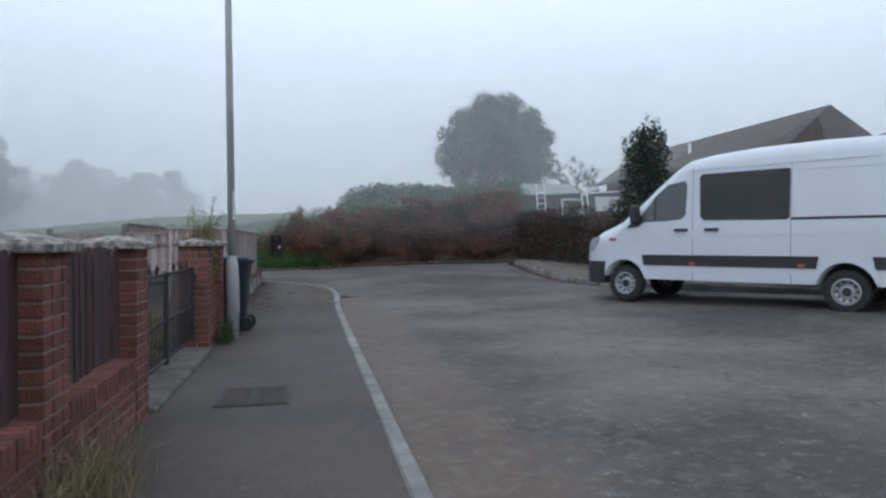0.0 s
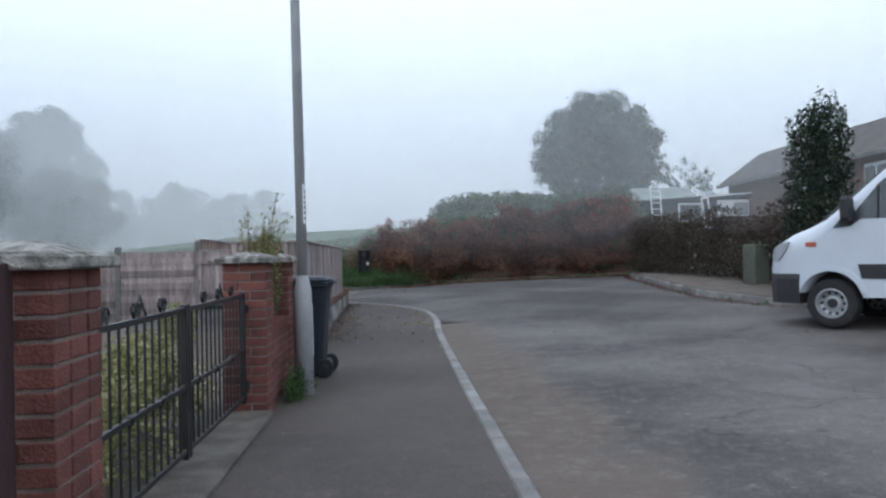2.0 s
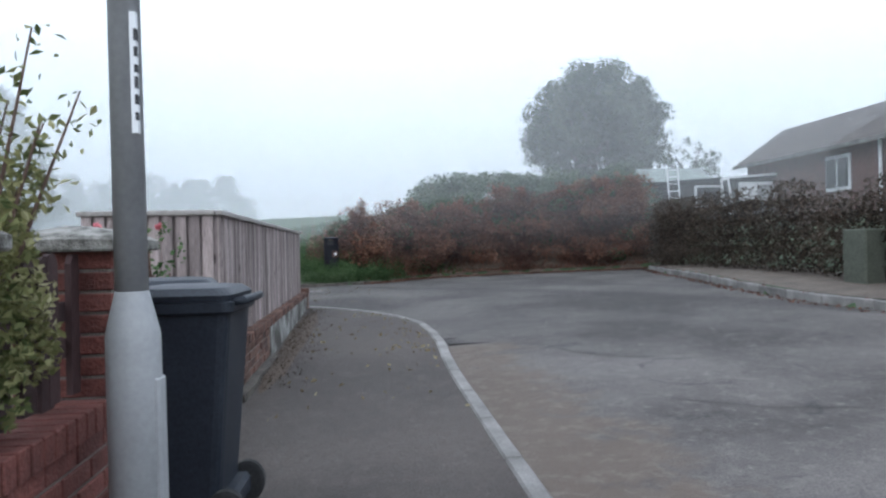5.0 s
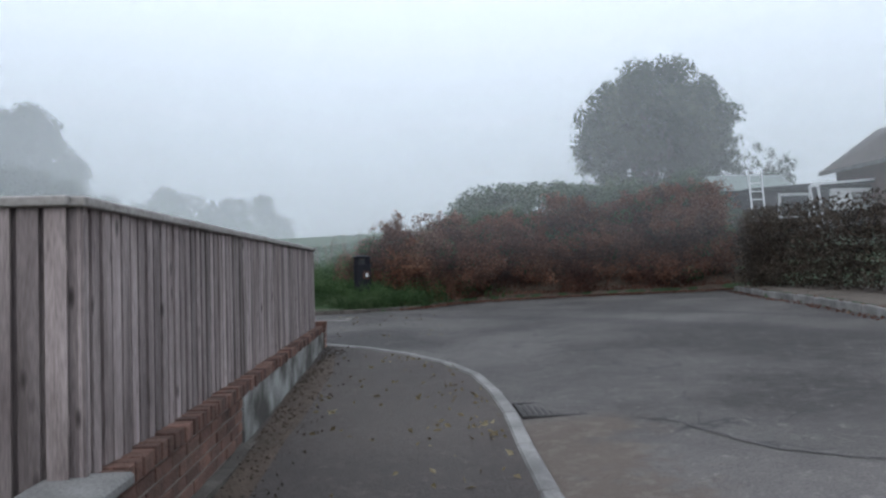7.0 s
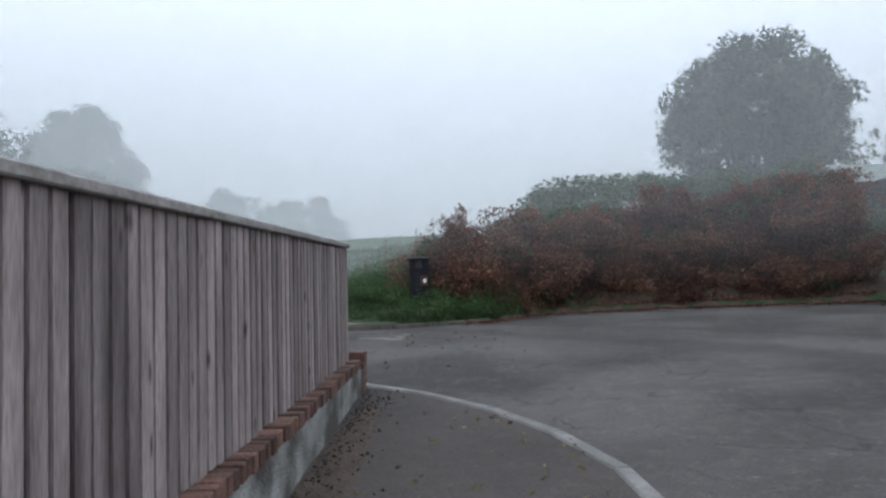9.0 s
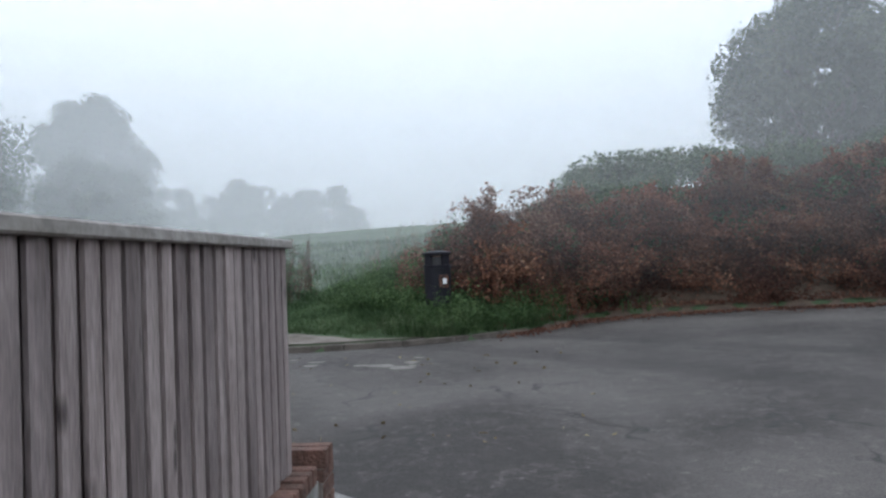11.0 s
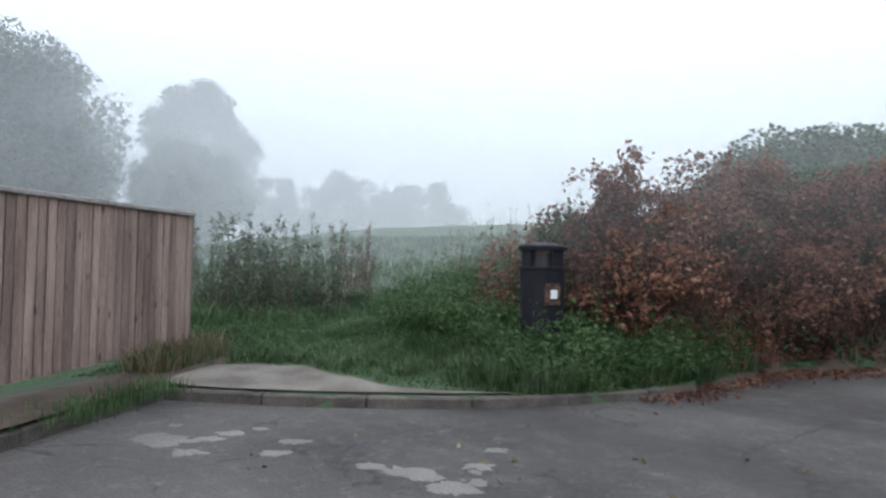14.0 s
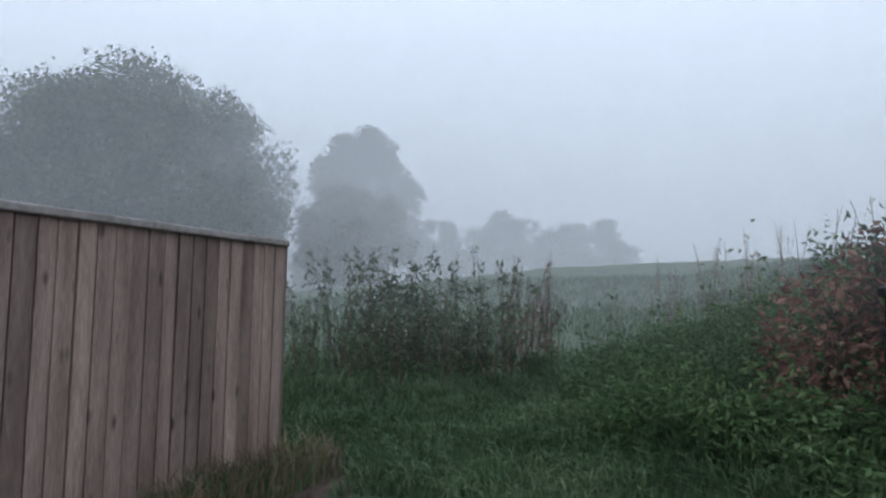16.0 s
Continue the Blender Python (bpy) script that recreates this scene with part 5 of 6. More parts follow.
def flush(name, xz, grow, material, label="", parent=None, sides=(1, -1), depth=0.03):
    """A panel that follows the van's side, cut to an outline of (x, z)."""
    for s in sides:
        bm = bmesh.new()
        f = bm.faces.new([bm.verts.new((x, 0, z)) for x, z in xz])
        bmesh.ops.triangulate(bm, faces=[f])
        bmesh.ops.subdivide_edges(bm, edges=bm.edges[:], cuts=3, use_grid_fill=True)
        for v in bm.verts:
            v.co.y = s * (side_y(v.co.x, v.co.z) + grow)
        r = bmesh.ops.extrude_face_region(bm, geom=bm.faces[:])
        for v in (g for g in r["geom"] if isinstance(g, bmesh.types.BMVert)):
            v.co.y -= s * depth
        bmesh.ops.recalc_face_normals(bm, faces=bm.faces[:])
        part(name, bm, material, parent or van, label)


def arc_outline(cx, cz, r, a0, a1, n=12):
    return [(cx + r * math.cos(radians(a0 + (a1 - a0) * k / n)), cz + r * math.sin(radians(a0 + (a1 - a0) * k / n))) for k in range(n + 1)]


flush("cab_window", [(-0.30, 1.47), (-0.36, 1.60), (-0.62, 1.92), (-0.85, 2.12), (-1.16, 2.17), (-1.20, 2.1), (-1.18, 1.58), (-1.10, 1.50), (-0.75, 1.47)], 0.006, M_CABGLASS, "cab side window")
flush("quarter_bar", [(-0.60, 1.47), (-0.63, 1.47), (-0.63, 1.93), (-0.60, 1.90)], 0.012, M_TRIM)
flush("window_seal", [(-0.06, 1.36), (-0.28, 1.38), (-0.40, 1.47), (-0.30, 1.66)], 0.008, M_TRIM, "black corner panel")
flush("side_window", [(-1.50, 1.47), (-1.44, 1.53), (-1.42, 2.22), (-1.48, 2.27), (-2.86, 2.28), (-2.88, 2.24), (-2.88, 1.50), (-2.84, 1.46)], 0.008, M_GLASS, "dark tinted side window")
flush("side_trim", [(-0.40, 0.68), (-0.36, 0.87), (-3.30, 0.87), (-3.26, 0.68)], 0.014, M_TRIM, "black rubbing strip")
flush("side_trim", [(-4.06, 0.68), (-4.02, 0.87), (-4.88, 0.87), (-4.88, 0.68)], 0.014, M_TRIM, "black rubbing strip")
flush("slide_rail", [(-2.9, 1.45), (-2.9, 1.49), (-4.75, 1.49), (-4.75, 1.45)], 0.006, M_TRIM, "dark sliding door rail")
for x in (-1.31, -2.90):
    flush("door_gap", [(x, 0.42), (x + 0.014, 0.42), (x + 0.010, 2.40), (x, 2.40)], 0.002, M_SEAM)
flush("roof_gutter", [(-1.25, 2.34), (-1.25, 2.365), (-4.8, 2.40), (-4.8, 2.375)], 0.010, M_WHITE)
flush("roof_gutter", [(-2.92, 2.24), (-2.92, 2.255), (-4.8, 2.255), (-4.8, 2.24)], 0.006, M_WHITE)
flush("waist_crease", [(-0.6, 1.17), (-0.6, 1.19), (-4.8, 1.27), (-4.8, 1.25)], 0.005, M_WHITE)
for x in (-0.98, -1.52):
    flush("door_handle", [(x, 1.29), (x - 0.24, 1.29), (x - 0.24, 1.335), (x, 1.335)], 0.035, M_TRIM, "black door handle")
flush("side_marker", [(0.30, 1.12), (0.16, 1.12), (0.16, 1.18), (0.30, 1.18)], 0.012, M_AMBER, "amber side repeater")
for x in (-1.25, -3.0):
    flush("side_reflector", [(x, 0.70), (x - 0.10, 0.70), (x - 0.10, 0.745), (x, 0.745)], 0.022, M_AMBER, "red-orange side marker")
for cx in (0.0, -3.665):
    flush("arch_lip", arc_outline(cx, 0.37, 0.48, 14, 166) + arc_outline(cx, 0.37, 0.41, 166, 14), 0.016, M_WHITE, "white wheel arch lip")
# front bumper, lamps, grille, windscreen
part("bumper", loft(bmesh.new(), [van_ring(x, 0.018, zmax=0.90, zb=0.32) for x in (0.92, 0.88, 0.76, 0.55, 0.40)]), M_TRIM, van, "black plastic front bumper")
flush("headlamp", [(0.85, 0.93), (0.82, 1.09), (0.68, 1.17), (0.53, 1.20), (0.60, 1.06), (0.72, 0.93)], 0.02, M_LAMP, "clear swept-back headlamp")
part("grille", boxed(0.86, 0.945, -0.45, 0.45, 0.84, 1.02, 0.03), M_TRIM, van)
bm = bmesh.new()
loft(bm, [[(x, y * 0.84, tab(TOP, x) + 0.03), (x, -y * 0.84, tab(TOP, x) + 0.03), (x, -y * 0.84, tab(TOP, x) - 0.05), (x, y * 0.84, tab(TOP, x) - 0.05)] for x, y in ((0.12, 0.95), (-0.2, 0.93), (-0.6, 0.88), (-0.95, 0.82))])
part("windscreen", bm, M_CABGLASS, van, "windscreen")
for s in (1, -1):
    mr = part("wing_mirror", loft(bmesh.new(), [[(-0.28 + p[2] * 0.0 + p[0], s * (1.10 + p[1]), 1.45 + p[2]) for p in rounded(0.12 * k, 0.22 * k, 0.04 * k, z)] for z, k in ((0.0, 0.7), (0.04, 1.0), (0.28, 1.0), (0.33, 0.7))]), M_TRIM, van, "black wing mirror")
    part("mirror_arm", boxed(-0.33, -0.24, min(s * 0.9, s * 1.05), max(s * 0.9, s * 1.05), 1.42, 1.48, 0.01), M_TRIM, mr)
for wx in (0.0, -3.665):
    for s in (1, -1):
        tyre = part("tyre", lathe(bmesh.new(), wx, 0.335, [(s * y, r) for y, r in ((0.70, 0.20), (0.71, 0.29), (0.735, 0.32), (0.78, 0.335), (0.90, 0.335), (0.945, 0.318), (0.955, 0.27), (0.95, 0.205), (0.88, 0.20))], 32), M_RUBBER, van, "black tyre")
        rim = part("rim", lathe(bmesh.new(), wx, 0.335, [(s * y, r) for y, r in ((0.82, 0.198), (0.935, 0.203), (0.952, 0.205), (0.955, 0.192), (0.925, 0.178), (0.88, 0.165), (0.868, 0.13), (0.90, 0.095), (0.905, 0.06), (0.905, 0.001))], 28), M_STEEL, tyre, "silver steel wheel")
        part("hub_cap", tube(bmesh.new(), [(wx, s * 0.90, 0.335), (wx, s * 0.935, 0.335)], [0.07, 0.06], 16), M_TRIM, rim, "dark hub")
        # black plugs set on the rim in place of the shade inside vent holes
        for k in range(10):
            a = radians(36 * k)
            part("vent_dark_plug", tube(bmesh.new(), [(wx + 0.146 * math.cos(a), s * 0.855, 0.335 + 0.146 * math.sin(a)), (wx + 0.146 * math.cos(a), s * 0.886, 0.335 + 0.146 * math.sin(a))], 0.022, 8), M_TRIM, rim)


# ---- road patches, covers and drains ----
def road_z(x, y):
    return level(x, y) - 0.075 + rut(x, y)


def pave_z(x, y):
    return level(min(x, 0.5), y) - 0.012 + 0.4 * rut(x * 2, y)


def patch(name, label, cx, cy, rx, ry, material, surf, seed, wob=0.25, lift=0.006, square=False, turn=0):
    """A thin ragged skin of another surface lying on the ground."""
    v, f = [], []
    n, rings_ = 40, 6
    c, s = math.cos(radians(turn)), math.sin(radians(turn))
    for r in range(rings_ + 1):
        for k in range(n):
            a = 2 * math.pi * k / n
            e = 1 + wob * noise.noise(Vector((math.cos(a) * 1.6 + seed * 7, math.sin(a) * 1.6, seed))) + 0.4 * wob * noise.noise(Vector((math.cos(a) * 6, math.sin(a) * 6, seed)))
            q = r / rings_ * e
            u, w = math.cos(a) * q, math.sin(a) * q
            if square:
                g = max(abs(math.cos(a)), abs(math.sin(a)))
                u, w = u / g, w / g
            x, y = cx + rx * u * c - ry * w * s, cy + rx * u * s + ry * w * c
            v.append((x, y, surf(x, y) + (lift if r < rings_ else -0.004)))
    for r in range(rings_):
        for k in range(n):
            f.append((r * n + k, r * n + (k + 1) % n, (r + 1) * n + (k + 1) % n, (r + 1) * n + k))
    return tagged(mesh_of(name, v, f, material, smooth=True), label, "ground patch", kind="structure")


patch("pavement_patch", "dirt and leaf mould along the wall", -1.15, 16.6, 0.16, 3.2, M_SOIL, pave_z, 51, 0.35, 0.006)

cv = thing("access_cover", "rectangular cast iron cover with raised ribs in the footpath", "manhole cover", pose(-0.455, 6.1, level(0, 6.1) - 0.006))
part("frame", boxed(-0.30, 0.30, -0.36, 0.36, -0.05, 0.001, 0.002), M_TAR, cv, "rusted iron frame")
for i in range(2):
    lid = part("lid", boxed(-0.28 + 0.285 * i, -0.005 + 0.285 * i, -0.34, 0.34, -0.04, 0.008, 0.002), M_TAR, cv)
    for k in range(10):
        part("rib", boxed(-0.255 + 0.285 * i, -0.03 + 0.285 * i, -0.30 + k * 0.065, -0.268 + k * 0.065, 0.0, 0.013), M_PAVE, lid)
dg = thing("drain_grate", "sunken iron road drain grate beside the kerb", "drain", pose(1.0, 16.2, road_z(1.0, 16.2) + 0.004))
part("frame", boxed(-0.24, 0.24, -0.26, 0.26, -0.12, -0.02), M_TRIM, dg)
for x0, x1, y0, y1 in ((-0.26, -0.22, -0.28, 0.28), (0.22, 0.26, -0.28, 0.28), (-0.22, 0.22, -0.28, -0.24), (-0.22, 0.22, 0.24, 0.28)):
    part("edge", boxed(x0, x1, y0, y1, -0.1, 0.004, 0.002), M_TAR, dg)
for k in range(9):
    part("bar", boxed(-0.20 + k * 0.047, -0.176 + k * 0.047, -0.24, 0.24, -0.06, -0.004), M_TAR, dg)

def crack(line, width, seed):
    """A ragged open crack in the surfacing."""
    pts, v = along(line, 0.06), []
    for i, (x, y) in enumerate(pts):
        (xa, ya), (xb, yb) = pts[max(0, i - 1)], pts[min(len(pts) - 1, i + 1)]
        L = math.hypot(xb - xa, yb - ya) or 1
        nx, ny = -(yb - ya) / L, (xb - xa) / L
        o = 0.07 * noise.noise(Vector((x * 2.5, y * 2.5, seed))) + 0.03 * noise.noise(Vector((x * 9, y * 9, seed)))
        w = width * (0.6 + 0.7 * abs(noise.noise(Vector((x * 4, y * 4, seed + 3))))) * min(1.0, 0.25 + 4 * i / len(pts), 0.25 + 4 * (1 - i / len(pts)))
        for s_ in (-0.5, 0.5):
            px_, py_ = x + nx * (o + s_ * w), y + ny * (o + s_ * w)
            v.append((px_, py_, road_z(px_, py_) + 0.005))
    f = [(2 * i, 2 * i + 1, 2 * i + 3, 2 * i + 2) for i in range(len(pts) - 1)]
    return tagged(mesh_of("road_crack", v, f, M_TAR), "dark ragged crack in the road surface", "crack", kind="structure")


crack([(1.25, 15.9), (1.55, 15.72), (1.85, 15.5), (1.98, 15.1), (2.1, 14.7), (2.7, 14.3)], 0.03, 3)
crack([(1.95, 12.9), (2.6, 12.2), (3.2, 12.0), (4.4, 11.2)], 0.018, 5)
crack([(2.9, 9.2), (3.3, 8.5), (3.9, 8.3)], 0.017, 8)
crack([(2.4, 19.3), (3.0, 18.9), (3.9, 19.0), (5.2, 18.3)], 0.018, 9)
crack([(3.2, 21.2), (4.1, 20.6), (5.6, 20.4)], 0.018, 11)
crack([(-0.4, 22.9), (0.1, 22.6), (0.3, 22.1), (0.9, 21.9)], 0.02, 13)

# pale path slab where the trodden way leaves the kerb
pv, pf = [], []
slab = [(-4.3, 26.46, 27.5), (-4.0, 26.48, 27.68), (-3.7, 26.5, 27.62), (-3.4, 26.52, 27.55), (-3.1, 26.56, 27.3), (-2.8, 26.62, 27.16), (-2.4, 26.72, 26.98), (-1.9, 26.84, 26.98), (-1.4, 27.02, 27.08)]
for x, a, b in slab:
    for k in range(4):
        y = a + (b - a) * k / 3
        pv.append((x, y, max(level(x, y), land(x, y)) + 0.02 + 0.006 * noise.noise(Vector((x * 3, y * 3, 0))) - (0.03 if k == 3 else 0)))
pf = [(4 * i + k, 4 * i + 4 + k, 4 * i + 5 + k, 4 * i + 1 + k) for i in range(len(slab) - 1) for k in range(3)]
tagged(mesh_of("path_slab", pv, pf, M_PATH, smooth=True), "dirty worn concrete path edge on the verge", "path", kind="structure")
patch("trodden_path", "trodden bare earth leaving the slab past the fence end", -4.62, 27.95, 0.2, 0.8, M_SOIL, lambda x, y: land(x, y) + 0.004, 63, 0.9, turn=30)
patch("soil_strip", "bare soil between the edging and the fence", -4.55, 24.2, 0.36, 3.6, M_SOIL, lambda x, y: max(land(x, y), level(x, y) - 0.2) + 0.02, 61, 0.2)


# ---- grass and weeds ----
def blades(name, label, pts, h, w, material, seed, lean=0.45, category="grass", way=None):
    """Bent blades of grass, each of two joints."""
    rng = np.random.default_rng(seed)
    p = np.asarray(pts, float)
    n = len(p)
    a = rng.uniform(0, 2 * np.pi, n)
    side = np.stack([np.cos(a), np.sin(a), np.zeros(n)], 1)
    b = rng.uniform(0, 2 * np.pi, n)
    if way is not None:
        b = np.asarray(way) + rng.normal(size=n) * 0.35
        a = b + np.pi / 2
        side = np.stack([np.cos(a), np.sin(a), np.zeros(n)], 1)
    bend = np.stack([np.cos(b), np.sin(b), np.zeros(n)], 1) * rng.uniform(0.1, 1.0, n)[:, None] * lean
    H = (np.asarray(h) * rng.uniform(0.5, 1.25, n))[:, None]
    W = w * rng.uniform(0.7, 1.3, n)[:, None]
    up = np.array([0, 0, 1.0])
    mid = p + up * H * 0.6 + bend * H * 0.35
    tip = p + up * H * (1 - 0.25 * lean) + bend * H * 1.0
    v = np.stack([p - side * W / 2, p + side * W / 2, mid - side * W * 0.4, mid + side * W * 0.4, tip], 1).reshape(-1, 3)
    q = np.arange(n)[:, None] * 5
    f = np.concatenate([q + [0, 1, 3], q + [0, 3, 2], q + [2, 3, 4]])
    return tagged(mesh_of(name, v.tolist(), f.tolist(), material), label, category, kind="stuff")


rg = np.random.default_rng(31)


def spread(n, x0, x1, y0, y1, ok=lambda x, y: True, sink=0.02):
    out = []
    while len(out) < n:
        x, y = rg.uniform(x0, x1), rg.uniform(y0, y1)
        if not in_road(x, y) and ok(x, y):
            out.append((x, y, land(x, y) - sink))
    return out


def on_verge(x, y):
    back = float(np.interp(x, [p[0] for p in slab], [p[2] for p in slab])) if -4.4 < x < -1.4 else foot(x)
    worn = math.hypot(x + 4.62 + 0.55 * (y - 27.95), 0.3 * (y - 27.95)) < 0.2 + 0.12 * noise.noise(Vector((x * 5, y * 5, 4)))
    return y > max(foot(x) + 0.05, back - 0.04 + 0.08 * noise.noise(Vector((x * 6, y * 6, 0)))) and not worn and not (x > 0.5 and y > foot(x) + 0.8)


clump = lambda x, y, s=0.9, t=0.0: noise.noise(Vector((x * s, y * s, 9))) > t
vp = spread(42000, -5.2, 2.0, 26.5, 31.5, on_verge)
blades("verge_grass", "lush green grass on the verge", vp, [0.05 + 0.13 * ss(0.1, 1.5, y - foot(x)) for x, y, z in vp], 0.012, M_GRASS, 32, lean=1.15)


def tussocks(name, label, n, x0, x1, y0, y1, ok, h, r, per, material, seed):
    """Tufts of long strappy grass arching outwards from their middles."""
    pts, ways, hs_ = [], [], []
    for x, y, z in spread(n, x0, x1, y0, y1, ok):
        size = rg.uniform(0.6, 1.3)
        for k in range(per):
            a, q = rg.uniform(0, 6.283), r * size * math.sqrt(rg.uniform(0, 1))
            px_, py_ = x + q * math.cos(a), y + q * math.sin(a)
            if not in_road(px_, py_) and on_verge(px_, py_):
                pts.append((px_, py_, land(px_, py_) - 0.02))
                ways.append(a)
                hs_.append(h * size)
    return blades(name, label, pts, hs_, 0.014, material, seed, lean=1.15, way=ways)


mound = lambda x, y: on_verge(x, y) and x + 0.55 * (y - 27) > -1.7
tussocks("long_grass", "long tufted dark green grass over the bank", 330, -4.6, 1.2, 27.0, 33, mound, 0.29, 0.2, 60, M_GRASS, 33)
tussocks("long_grass", "lush strappy grass at the foot of the bank", 120, -2.2, 1.0, 27.2, 28.9, mound, 0.2, 0.16, 70, M_GRASS, 44)
tussocks("long_grass", "short tufts over the trodden verge", 150, -5.2, -1.5, 27.0, 31, on_verge, 0.14, 0.18, 60, M_GRASS, 45)
blades("field_grass", "rough grass of the field", spread(26000, -14, 3, 30, 48), 0.22, 0.03, M_GRASS, 34, lean=0.6)
blades("field_grass", "short rough grass beyond the fence end", spread(12000, -10, -4.9, 27.9, 31.5), 0.16, 0.016, M_GRASS, 46, lean=1.0)
blades("verge_grass", "grass strip behind the van", spread(3500, 7.5, 13, 8, 15, lambda x, y: True), 0.1, 0.014, M_GRASS, 35)
blades("garden_grass", "rough garden lawn behind the wall", spread(9000, -9, -1.7, 3, 19.5), 0.10, 0.02, M_GRASS, 36)
blades("dry_tuft", "dry straw-coloured grass at the fence end", spread(800, -4.78, -4.4, 26.6, 27.9, lambda x, y: True), 0.34, 0.008, M_DRY, 37, lean=0.7)
blades("weeds", "green grass mixed with the straw at the fence end", spread(420, -4.78, -4.4, 26.7, 28.0), 0.3, 0.01, M_GRASS, 47, lean=0.7)
blades("weeds", "green grass tufts along the edging", [(-4.2 + rg.normal() * 0.12, y, level(-4.2, y) + 0.0) for y in np.concatenate([rg.uniform(25.2, 26.5, 700), rg.uniform(22, 25.2, 250)])], 0.14, 0.009, M_WEED, 38)
blades("dry_tuft", "withered brown grass against the brick wall", [(-1.14 + abs(rg.normal()) * 0.12, y, -0.02) for y in np.concatenate([rg.normal(3.5, 0.3, 420), rg.uniform(2.2, 4.4, 160)])], 0.46, 0.007, M_DRY, 39, lean=1.0)
blades("weeds", "small green weeds at the foot of the wall", [(-1.12 + abs(rg.normal()) * 0.06, y, -0.02) for y in rg.normal(9.62, 0.12, 260)], 0.22, 0.012, M_WEED, 40, lean=0.9)


def weed_patch(name, label, pts, size, material, seed):
    return tagged(leaves(name, pts, size, material, rng=np.random.default_rng(seed), up=0.1, narrow=0.4), label, "weeds", kind="stuff")


# nettles and docks over the bank
pts = [(x, y, z + 0.03 + (0.12 + 0.3 * max(0.0, noise.noise(Vector((x * 1.7, y * 1.7, 5))) + 0.2)) * abs(rg.normal())) for x, y, z in spread(27000, -3.6, 1.0, 27.2, 31.8, lambda x, y: on_verge(x, y) and clump(x, y, 0.7, -0.12) and x + (y - 27) * 0.5 > -2.2)]
weed_patch("bank_weeds", "dense green nettles and docks on the bank", pts, 0.062, M_WEED, 41)
pts = [(-1.13 + abs(rg.normal()) * 0.07, 9.6 + rg.normal() * 0.13, abs(rg.normal()) * 0.14) for _ in range(500)]
weed_patch("wall_weeds", "green weeds growing at the wall's foot", pts, 0.05, M_WEED, 42)
pts = [(x, y, z + 0.04 + abs(rg.normal()) * 0.28) for x, y, z in spread(9000, -1.5, 3.5, 30.5, 36, lambda x, y: y > foot(x) + 1.2)]
weed_patch("bank_weeds", "green brambles creeping over the bank", pts, 0.11, M_BRAMBLE, 43)


def tall_weeds(name, label, stalks, leafmat, leaf, seed, heights, per=26, rad=0.10):
    """Upright stalks with leaves up their length."""
    rng = np.random.default_rng(seed)
    o = thing(name, label, "tall weeds", kind="stuff")
    bm, pts = bmesh.new(), []
    for x, y in stalks:
        z = land(x, y) - 0.05
        h = rng.uniform(*heights)
        lx, ly = rng.normal() * 0.12 * h, rng.normal() * 0.12 * h
        tube(bm, [(x, y, z), (x + lx * 0.4, y + ly * 0.4, z + h * 0.5), (x + lx, y + ly, z + h)], [0.009, 0.006, 0.003], 4, caps=False)
        for k in range(per):
            t = rng.uniform(0.15, 1.0)
            r = rad * (1.2 - t * 0.75)
            pts.append((x + lx * t + rng.normal() * r, y + ly * t + rng.normal() * r, z + h * t))
    part("stems", bm, M_STEM, o, "brown stalks")
    leaves("leaves", pts, leaf, leafmat, o, rng=rng, up=0.6, narrow=0.35)
    return o


tall_weeds("tall_weeds", "tall green weeds and woody stalks at the field's edge", [(-5.9 + rg.normal() * 0.85, 31.8 + rg.normal() * 0.6) for _ in range(120)], M_BRAMBLE, 0.085, 51, (0.45, 1.65), per=44, rad=0.075)
tall_weeds("tall_weeds", "dark dead dock stalks at the field's edge", [(-4.75 + rg.normal() * 0.2, 32.8 + rg.normal() * 0.3) for _ in range(22)], M_BEECH, 0.05, 52, (0.7, 1.5), per=40, rad=0.05)
tall_weeds("tall_weeds", "pale seeding stalks along the bank", [(rg.uniform(-3.4, 0.3), rg.uniform(33, 36.5)) for _ in range(60)], M_DRY, 0.05, 53, (0.5, 1.2), per=22, rad=0.06)
tall_weeds("beech_sprays", "upright brown leafy sprays above the hedge", [(-0.1 + abs(rg.normal()) * 0.7, 28.95 + abs(rg.normal()) * 0.5) for _ in range(36)], M_RUST_LIT, 0.06, 54, (0.7, 1.3), per=70, rad=0.10)

# leaf mould on the footpath and in the gutter
pts = [(-1.28 + abs(rg.normal()) * 0.16, rg.uniform(13.6, 20.2), 0.0) for _ in range(900)]
pts = [(x, y, pave_z(x, y) + 0.008) for x, y, _ in pts]
tagged(leaves("leaf_litter", pts, 0.03, M_DARKHEDGE, rng=np.random.default_rng(61), up=0.0), "dead leaves and dirt at the foot of the wall", "leaf litter", kind="stuff")
pts = [(x, y, pave_z(x, y) + 0.008) for x, y in zip(rg.uniform(-1.0, 0.55, 90), rg.uniform(12.5, 19.3, 90)) if x < kerb_x(y) - 0.1]
pts += [(x, y, pave_z(x, y) + 0.008) for x, y in ((kerb_x(v) - 0.12 - abs(rg.normal()) * 0.28, v) for v in rg.uniform(14.5, 19.2, 70))]
pts += [(x, y, road_z(x, y) + 0.008) for x, y in zip(rg.uniform(-3.8, 0.5, 70), rg.uniform(21.4, 26, 70))]
tagged(leaves("leaf_litter", pts, 0.06, M_DRY, rng=np.random.default_rng(62), up=0.0), "scattered pale fallen leaves on the asphalt", "leaf litter", kind="stuff")
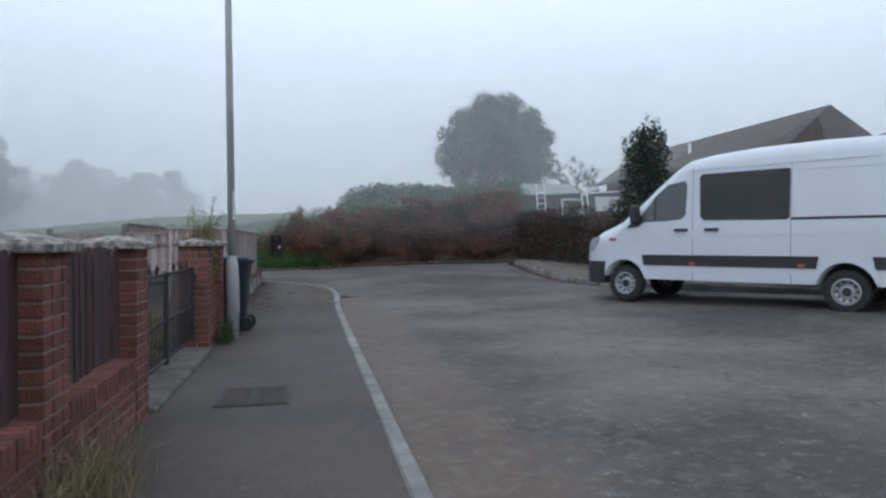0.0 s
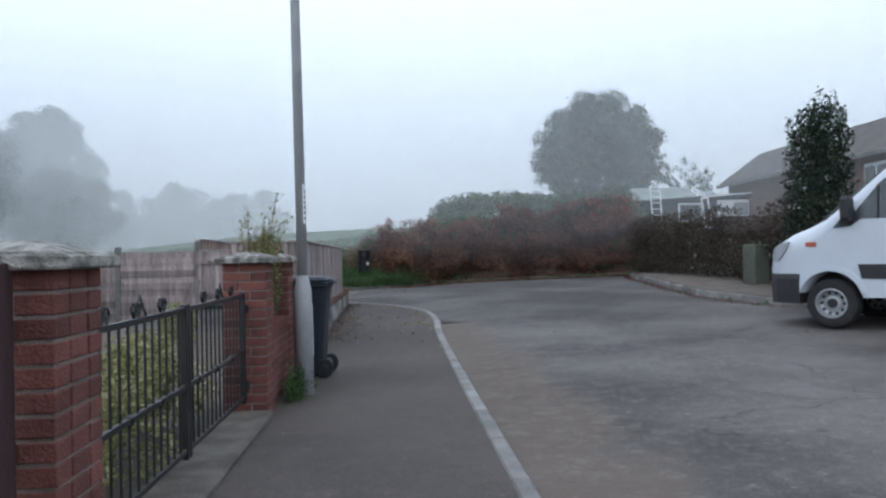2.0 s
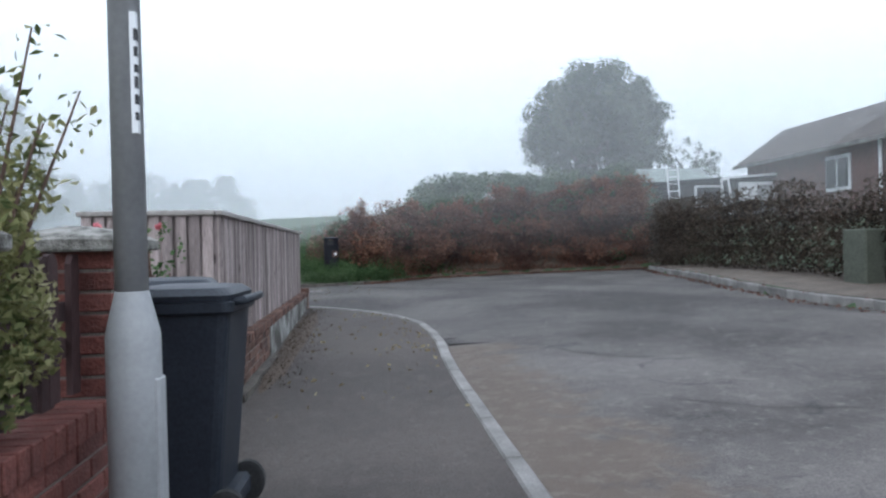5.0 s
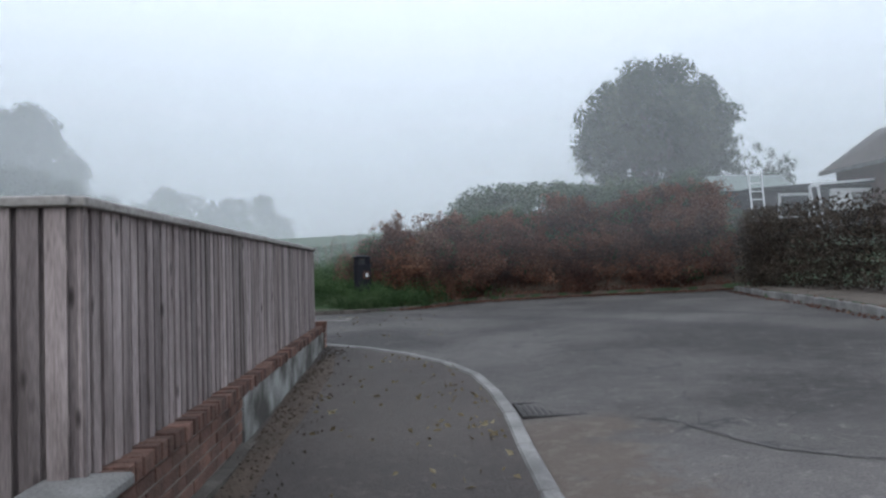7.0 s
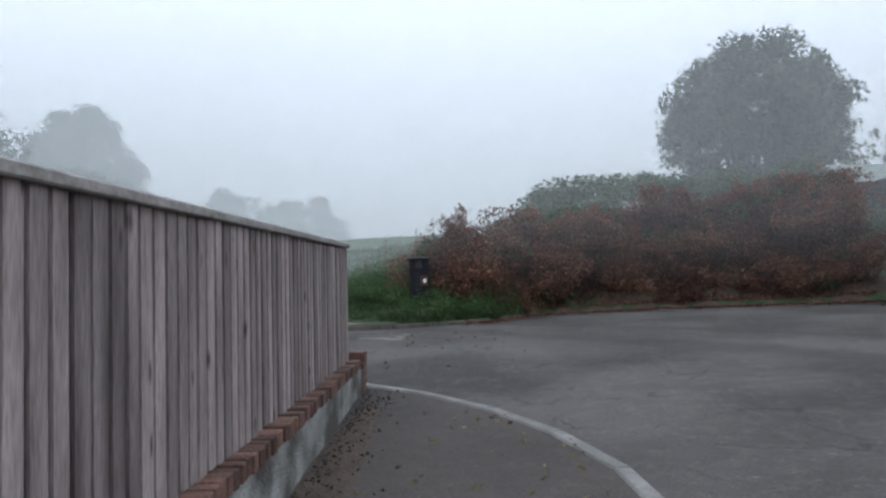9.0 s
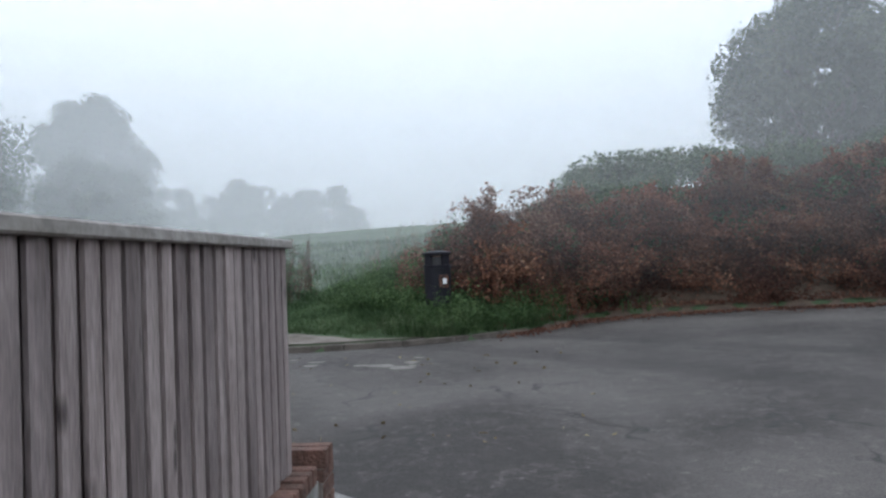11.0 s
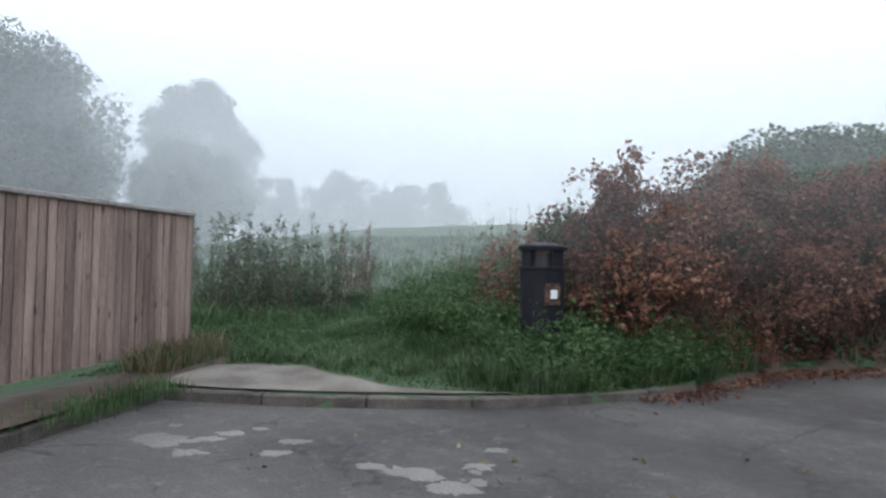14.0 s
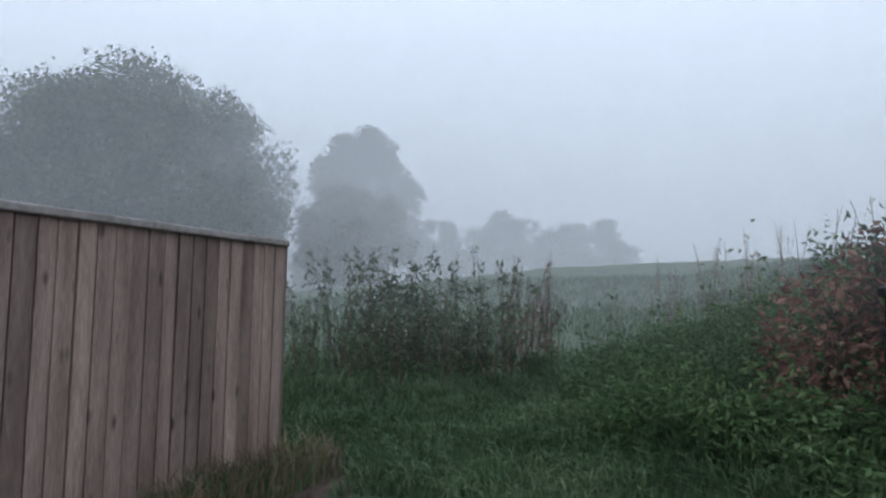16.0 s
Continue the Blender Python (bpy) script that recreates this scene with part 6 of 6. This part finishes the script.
for i in range(22):
    band = i % 3
    cx, cy = ((rg.uniform(-3.9, -2.5), 25.3 + rg.normal() * 0.2) if band == 0 else (rg.uniform(-2.0, -1.1), 25.0 + rg.normal() * 0.3) if band == 1 else (rg.uniform(-4.0, -2.6), rg.uniform(22.3, 24.2)))
    q = rg.uniform(0.025, 0.075) * (2.2 if i < 6 else 1)
    patch("road_patch", "flaked pale remnant of old surfacing", cx, cy, q * 1.5, q, M_APRON, road_z, 70 + i, 0.8, 0.005, turn=rg.uniform(-30, 30))
pts = []
for x, y in along(KERB_E[:6], 0.02):
    pts.append((x - 0.05 + abs(rg.normal()) * 0.25 - 0.2, y + rg.normal() * 0.1, 0))
pts = [(x, y, (level(x, y) + 0.06) if not in_road(x, y) else road_z(x, y) + 0.01) for x, y, _ in pts]
tagged(leaves("leaf_litter", pts, 0.06, M_BEECH, rng=np.random.default_rng(63), up=0.0), "brown leaves along the east kerb", "leaf litter", kind="stuff")

# ---- garden planting ----
bl = [(-1.95 + rg.uniform(-.3, .25), y, 0.15 + rg.uniform(0, .42), 0.26, 0.26, 0.24) for y in np.arange(6.6, 9.0, 0.13)]
bushy("variegated_shrub", "yellow and green variegated shrub behind the gates", "shrub", bl, 9000, 0.045, M_VARIEG, seed=71)
bl = [(-1.36 + rg.uniform(-.1, .1), 9.36 + rg.uniform(0, .42), z, 0.11, 0.12, 0.1) for z in np.arange(0.95, 1.45, 0.045)]
bl += [(-1.24 + rg.uniform(-.03, .03), 9.36 + rg.uniform(0, .12), z, 0.06, 0.07, 0.07) for z in np.arange(0.85, 1.35, 0.07)]
bushy("variegated_climber", "yellow-green variegated shrub spilling between the pillars", "shrub", bl, 3200, 0.036, M_VARIEG, seed=72)
cl = bpy.data.objects["variegated_climber"]
for k in range(9):
    x, y = -1.36 + rg.uniform(-.1, .12), 9.38 + rg.uniform(0, .35)
    part("stem", tube(bmesh.new(), [(-1.4, 9.5, 0.3), ((x - 1.4) / 2, (y + 9.5) / 2, 0.9), (x, y, 1.55 + rg.uniform(-.1, .1))], [0.009, 0.007, 0.003], 5), M_STEM, cl, "thin woody stem")
o = thing("variegated_sprigs", "tall yellow-leaved sprigs above the brick pillar", "shrub")
pts = []
for k, (dx, dy, h) in enumerate([(0.04, 0.05, 1.9), (0.13, 0.15, 1.74), (-0.1, 0.2, 1.72), (0.08, 0.0, 1.62), (-0.22, 0.0, 1.78), (-0.02, 0.25, 1.66), (-0.05, -0.05, 1.6), (-0.3, 0.1, 1.66)]):
    p0, p1 = Vector((-1.36, 9.45, 0.8)), Vector((-1.25 + dx, 9.5 + dy, h))
    md_ = (p0 + p1) / 2 + Vector((dx * 0.2, 0, 0.1))
    part("stem", tube(bmesh.new(), [p0, md_, p1], [0.008, 0.006, 0.003], 5), M_STEM, o, "thin woody stem")
    for j in range(44):
        t = rg.uniform(0.4, 1)
        q = md_.lerp(p1, (t - 0.4) / 0.6)
        pts.append((q.x + rg.normal() * 0.03, q.y + rg.normal() * 0.03, q.z + rg.normal() * 0.02))
leaves("leaves", pts, 0.038, M_VARIEG, o, rng=np.random.default_rng(73), up=0.8, narrow=0.45)
bl = [(-1.85 + rg.uniform(-.25, .25), 12.3 + rg.uniform(-.3, .3), 0.4 + rg.uniform(0, .9), 0.2, 0.2, 0.2) for _ in range(14)]
ro = bushy("rose_bush", "rose bush with a few pink blooms", "rose", bl, 900, 0.05, M_WEED, stems=40, seed=74)
for k in range(4):
    c = (-1.75 + rg.uniform(-.25, .25), 12.2 + rg.uniform(-.25, .25), 1.25 + rg.uniform(0, .38))
    leaves("bloom", [(c[0] + rg.normal() * 0.011, c[1] + rg.normal() * 0.011, c[2] + rg.normal() * 0.009) for _ in range(22)], 0.03, M_PINK, ro, "pink rose bloom", rng=np.random.default_rng(80 + k), narrow=0.9)
bushy("round_shrub", "rounded brown shrub in the garden", "shrub", [(-6.4, 14.2, 0.0, 0.7, 0.7, 0.6), (-5.9, 14.2, 0.0, 0.6, 0.6, 0.55)], 5000, 0.06, M_DARKHEDGE, seed=75)
bushy("yellow_shrub", "small rounded yellow-green shrub", "shrub", [(-3.6, 14.4, 0.35, 0.32, 0.32, 0.3), (-3.6, 14.4, 0.0, 0.3, 0.3, 0.3)], 2600, 0.045, M_VARIEG, seed=76)
for i in range(9):
    y = 6.2 + i * 0.36
    st = tagged(link("edging_stone", boxed(-0.16, 0.16, -0.17, 0.17, -0.2, 0.14, 0.03, m=pose(-2.75 + rg.uniform(-.05, .05), y, land(-2.75, y) + 0.02, rg.uniform(-4, 4), rg.uniform(-4, 4), rg.uniform(-8, 8))), M_CONC), "rough grey stone edging a flower bed", "stone", group="flower bed edging")


# ---- fog, put in as see-through sheets ----
# haze added as curved sheets at set radii, each denser by hand
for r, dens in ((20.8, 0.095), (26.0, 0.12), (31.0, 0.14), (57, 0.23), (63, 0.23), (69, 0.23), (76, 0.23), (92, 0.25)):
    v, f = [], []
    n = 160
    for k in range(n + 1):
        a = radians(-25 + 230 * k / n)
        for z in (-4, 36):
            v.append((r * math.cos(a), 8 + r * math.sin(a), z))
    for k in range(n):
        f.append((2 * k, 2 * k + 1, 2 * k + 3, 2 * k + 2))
    fog = mesh_of("fog_sheet", v, f, fog_sheet_mat("mist_%d" % r, dens, 2.6 if r < 25 else 0.0), smooth=True)
    tagged(fog, "pale see-through sheet standing in for fog", "fog", kind="structure")
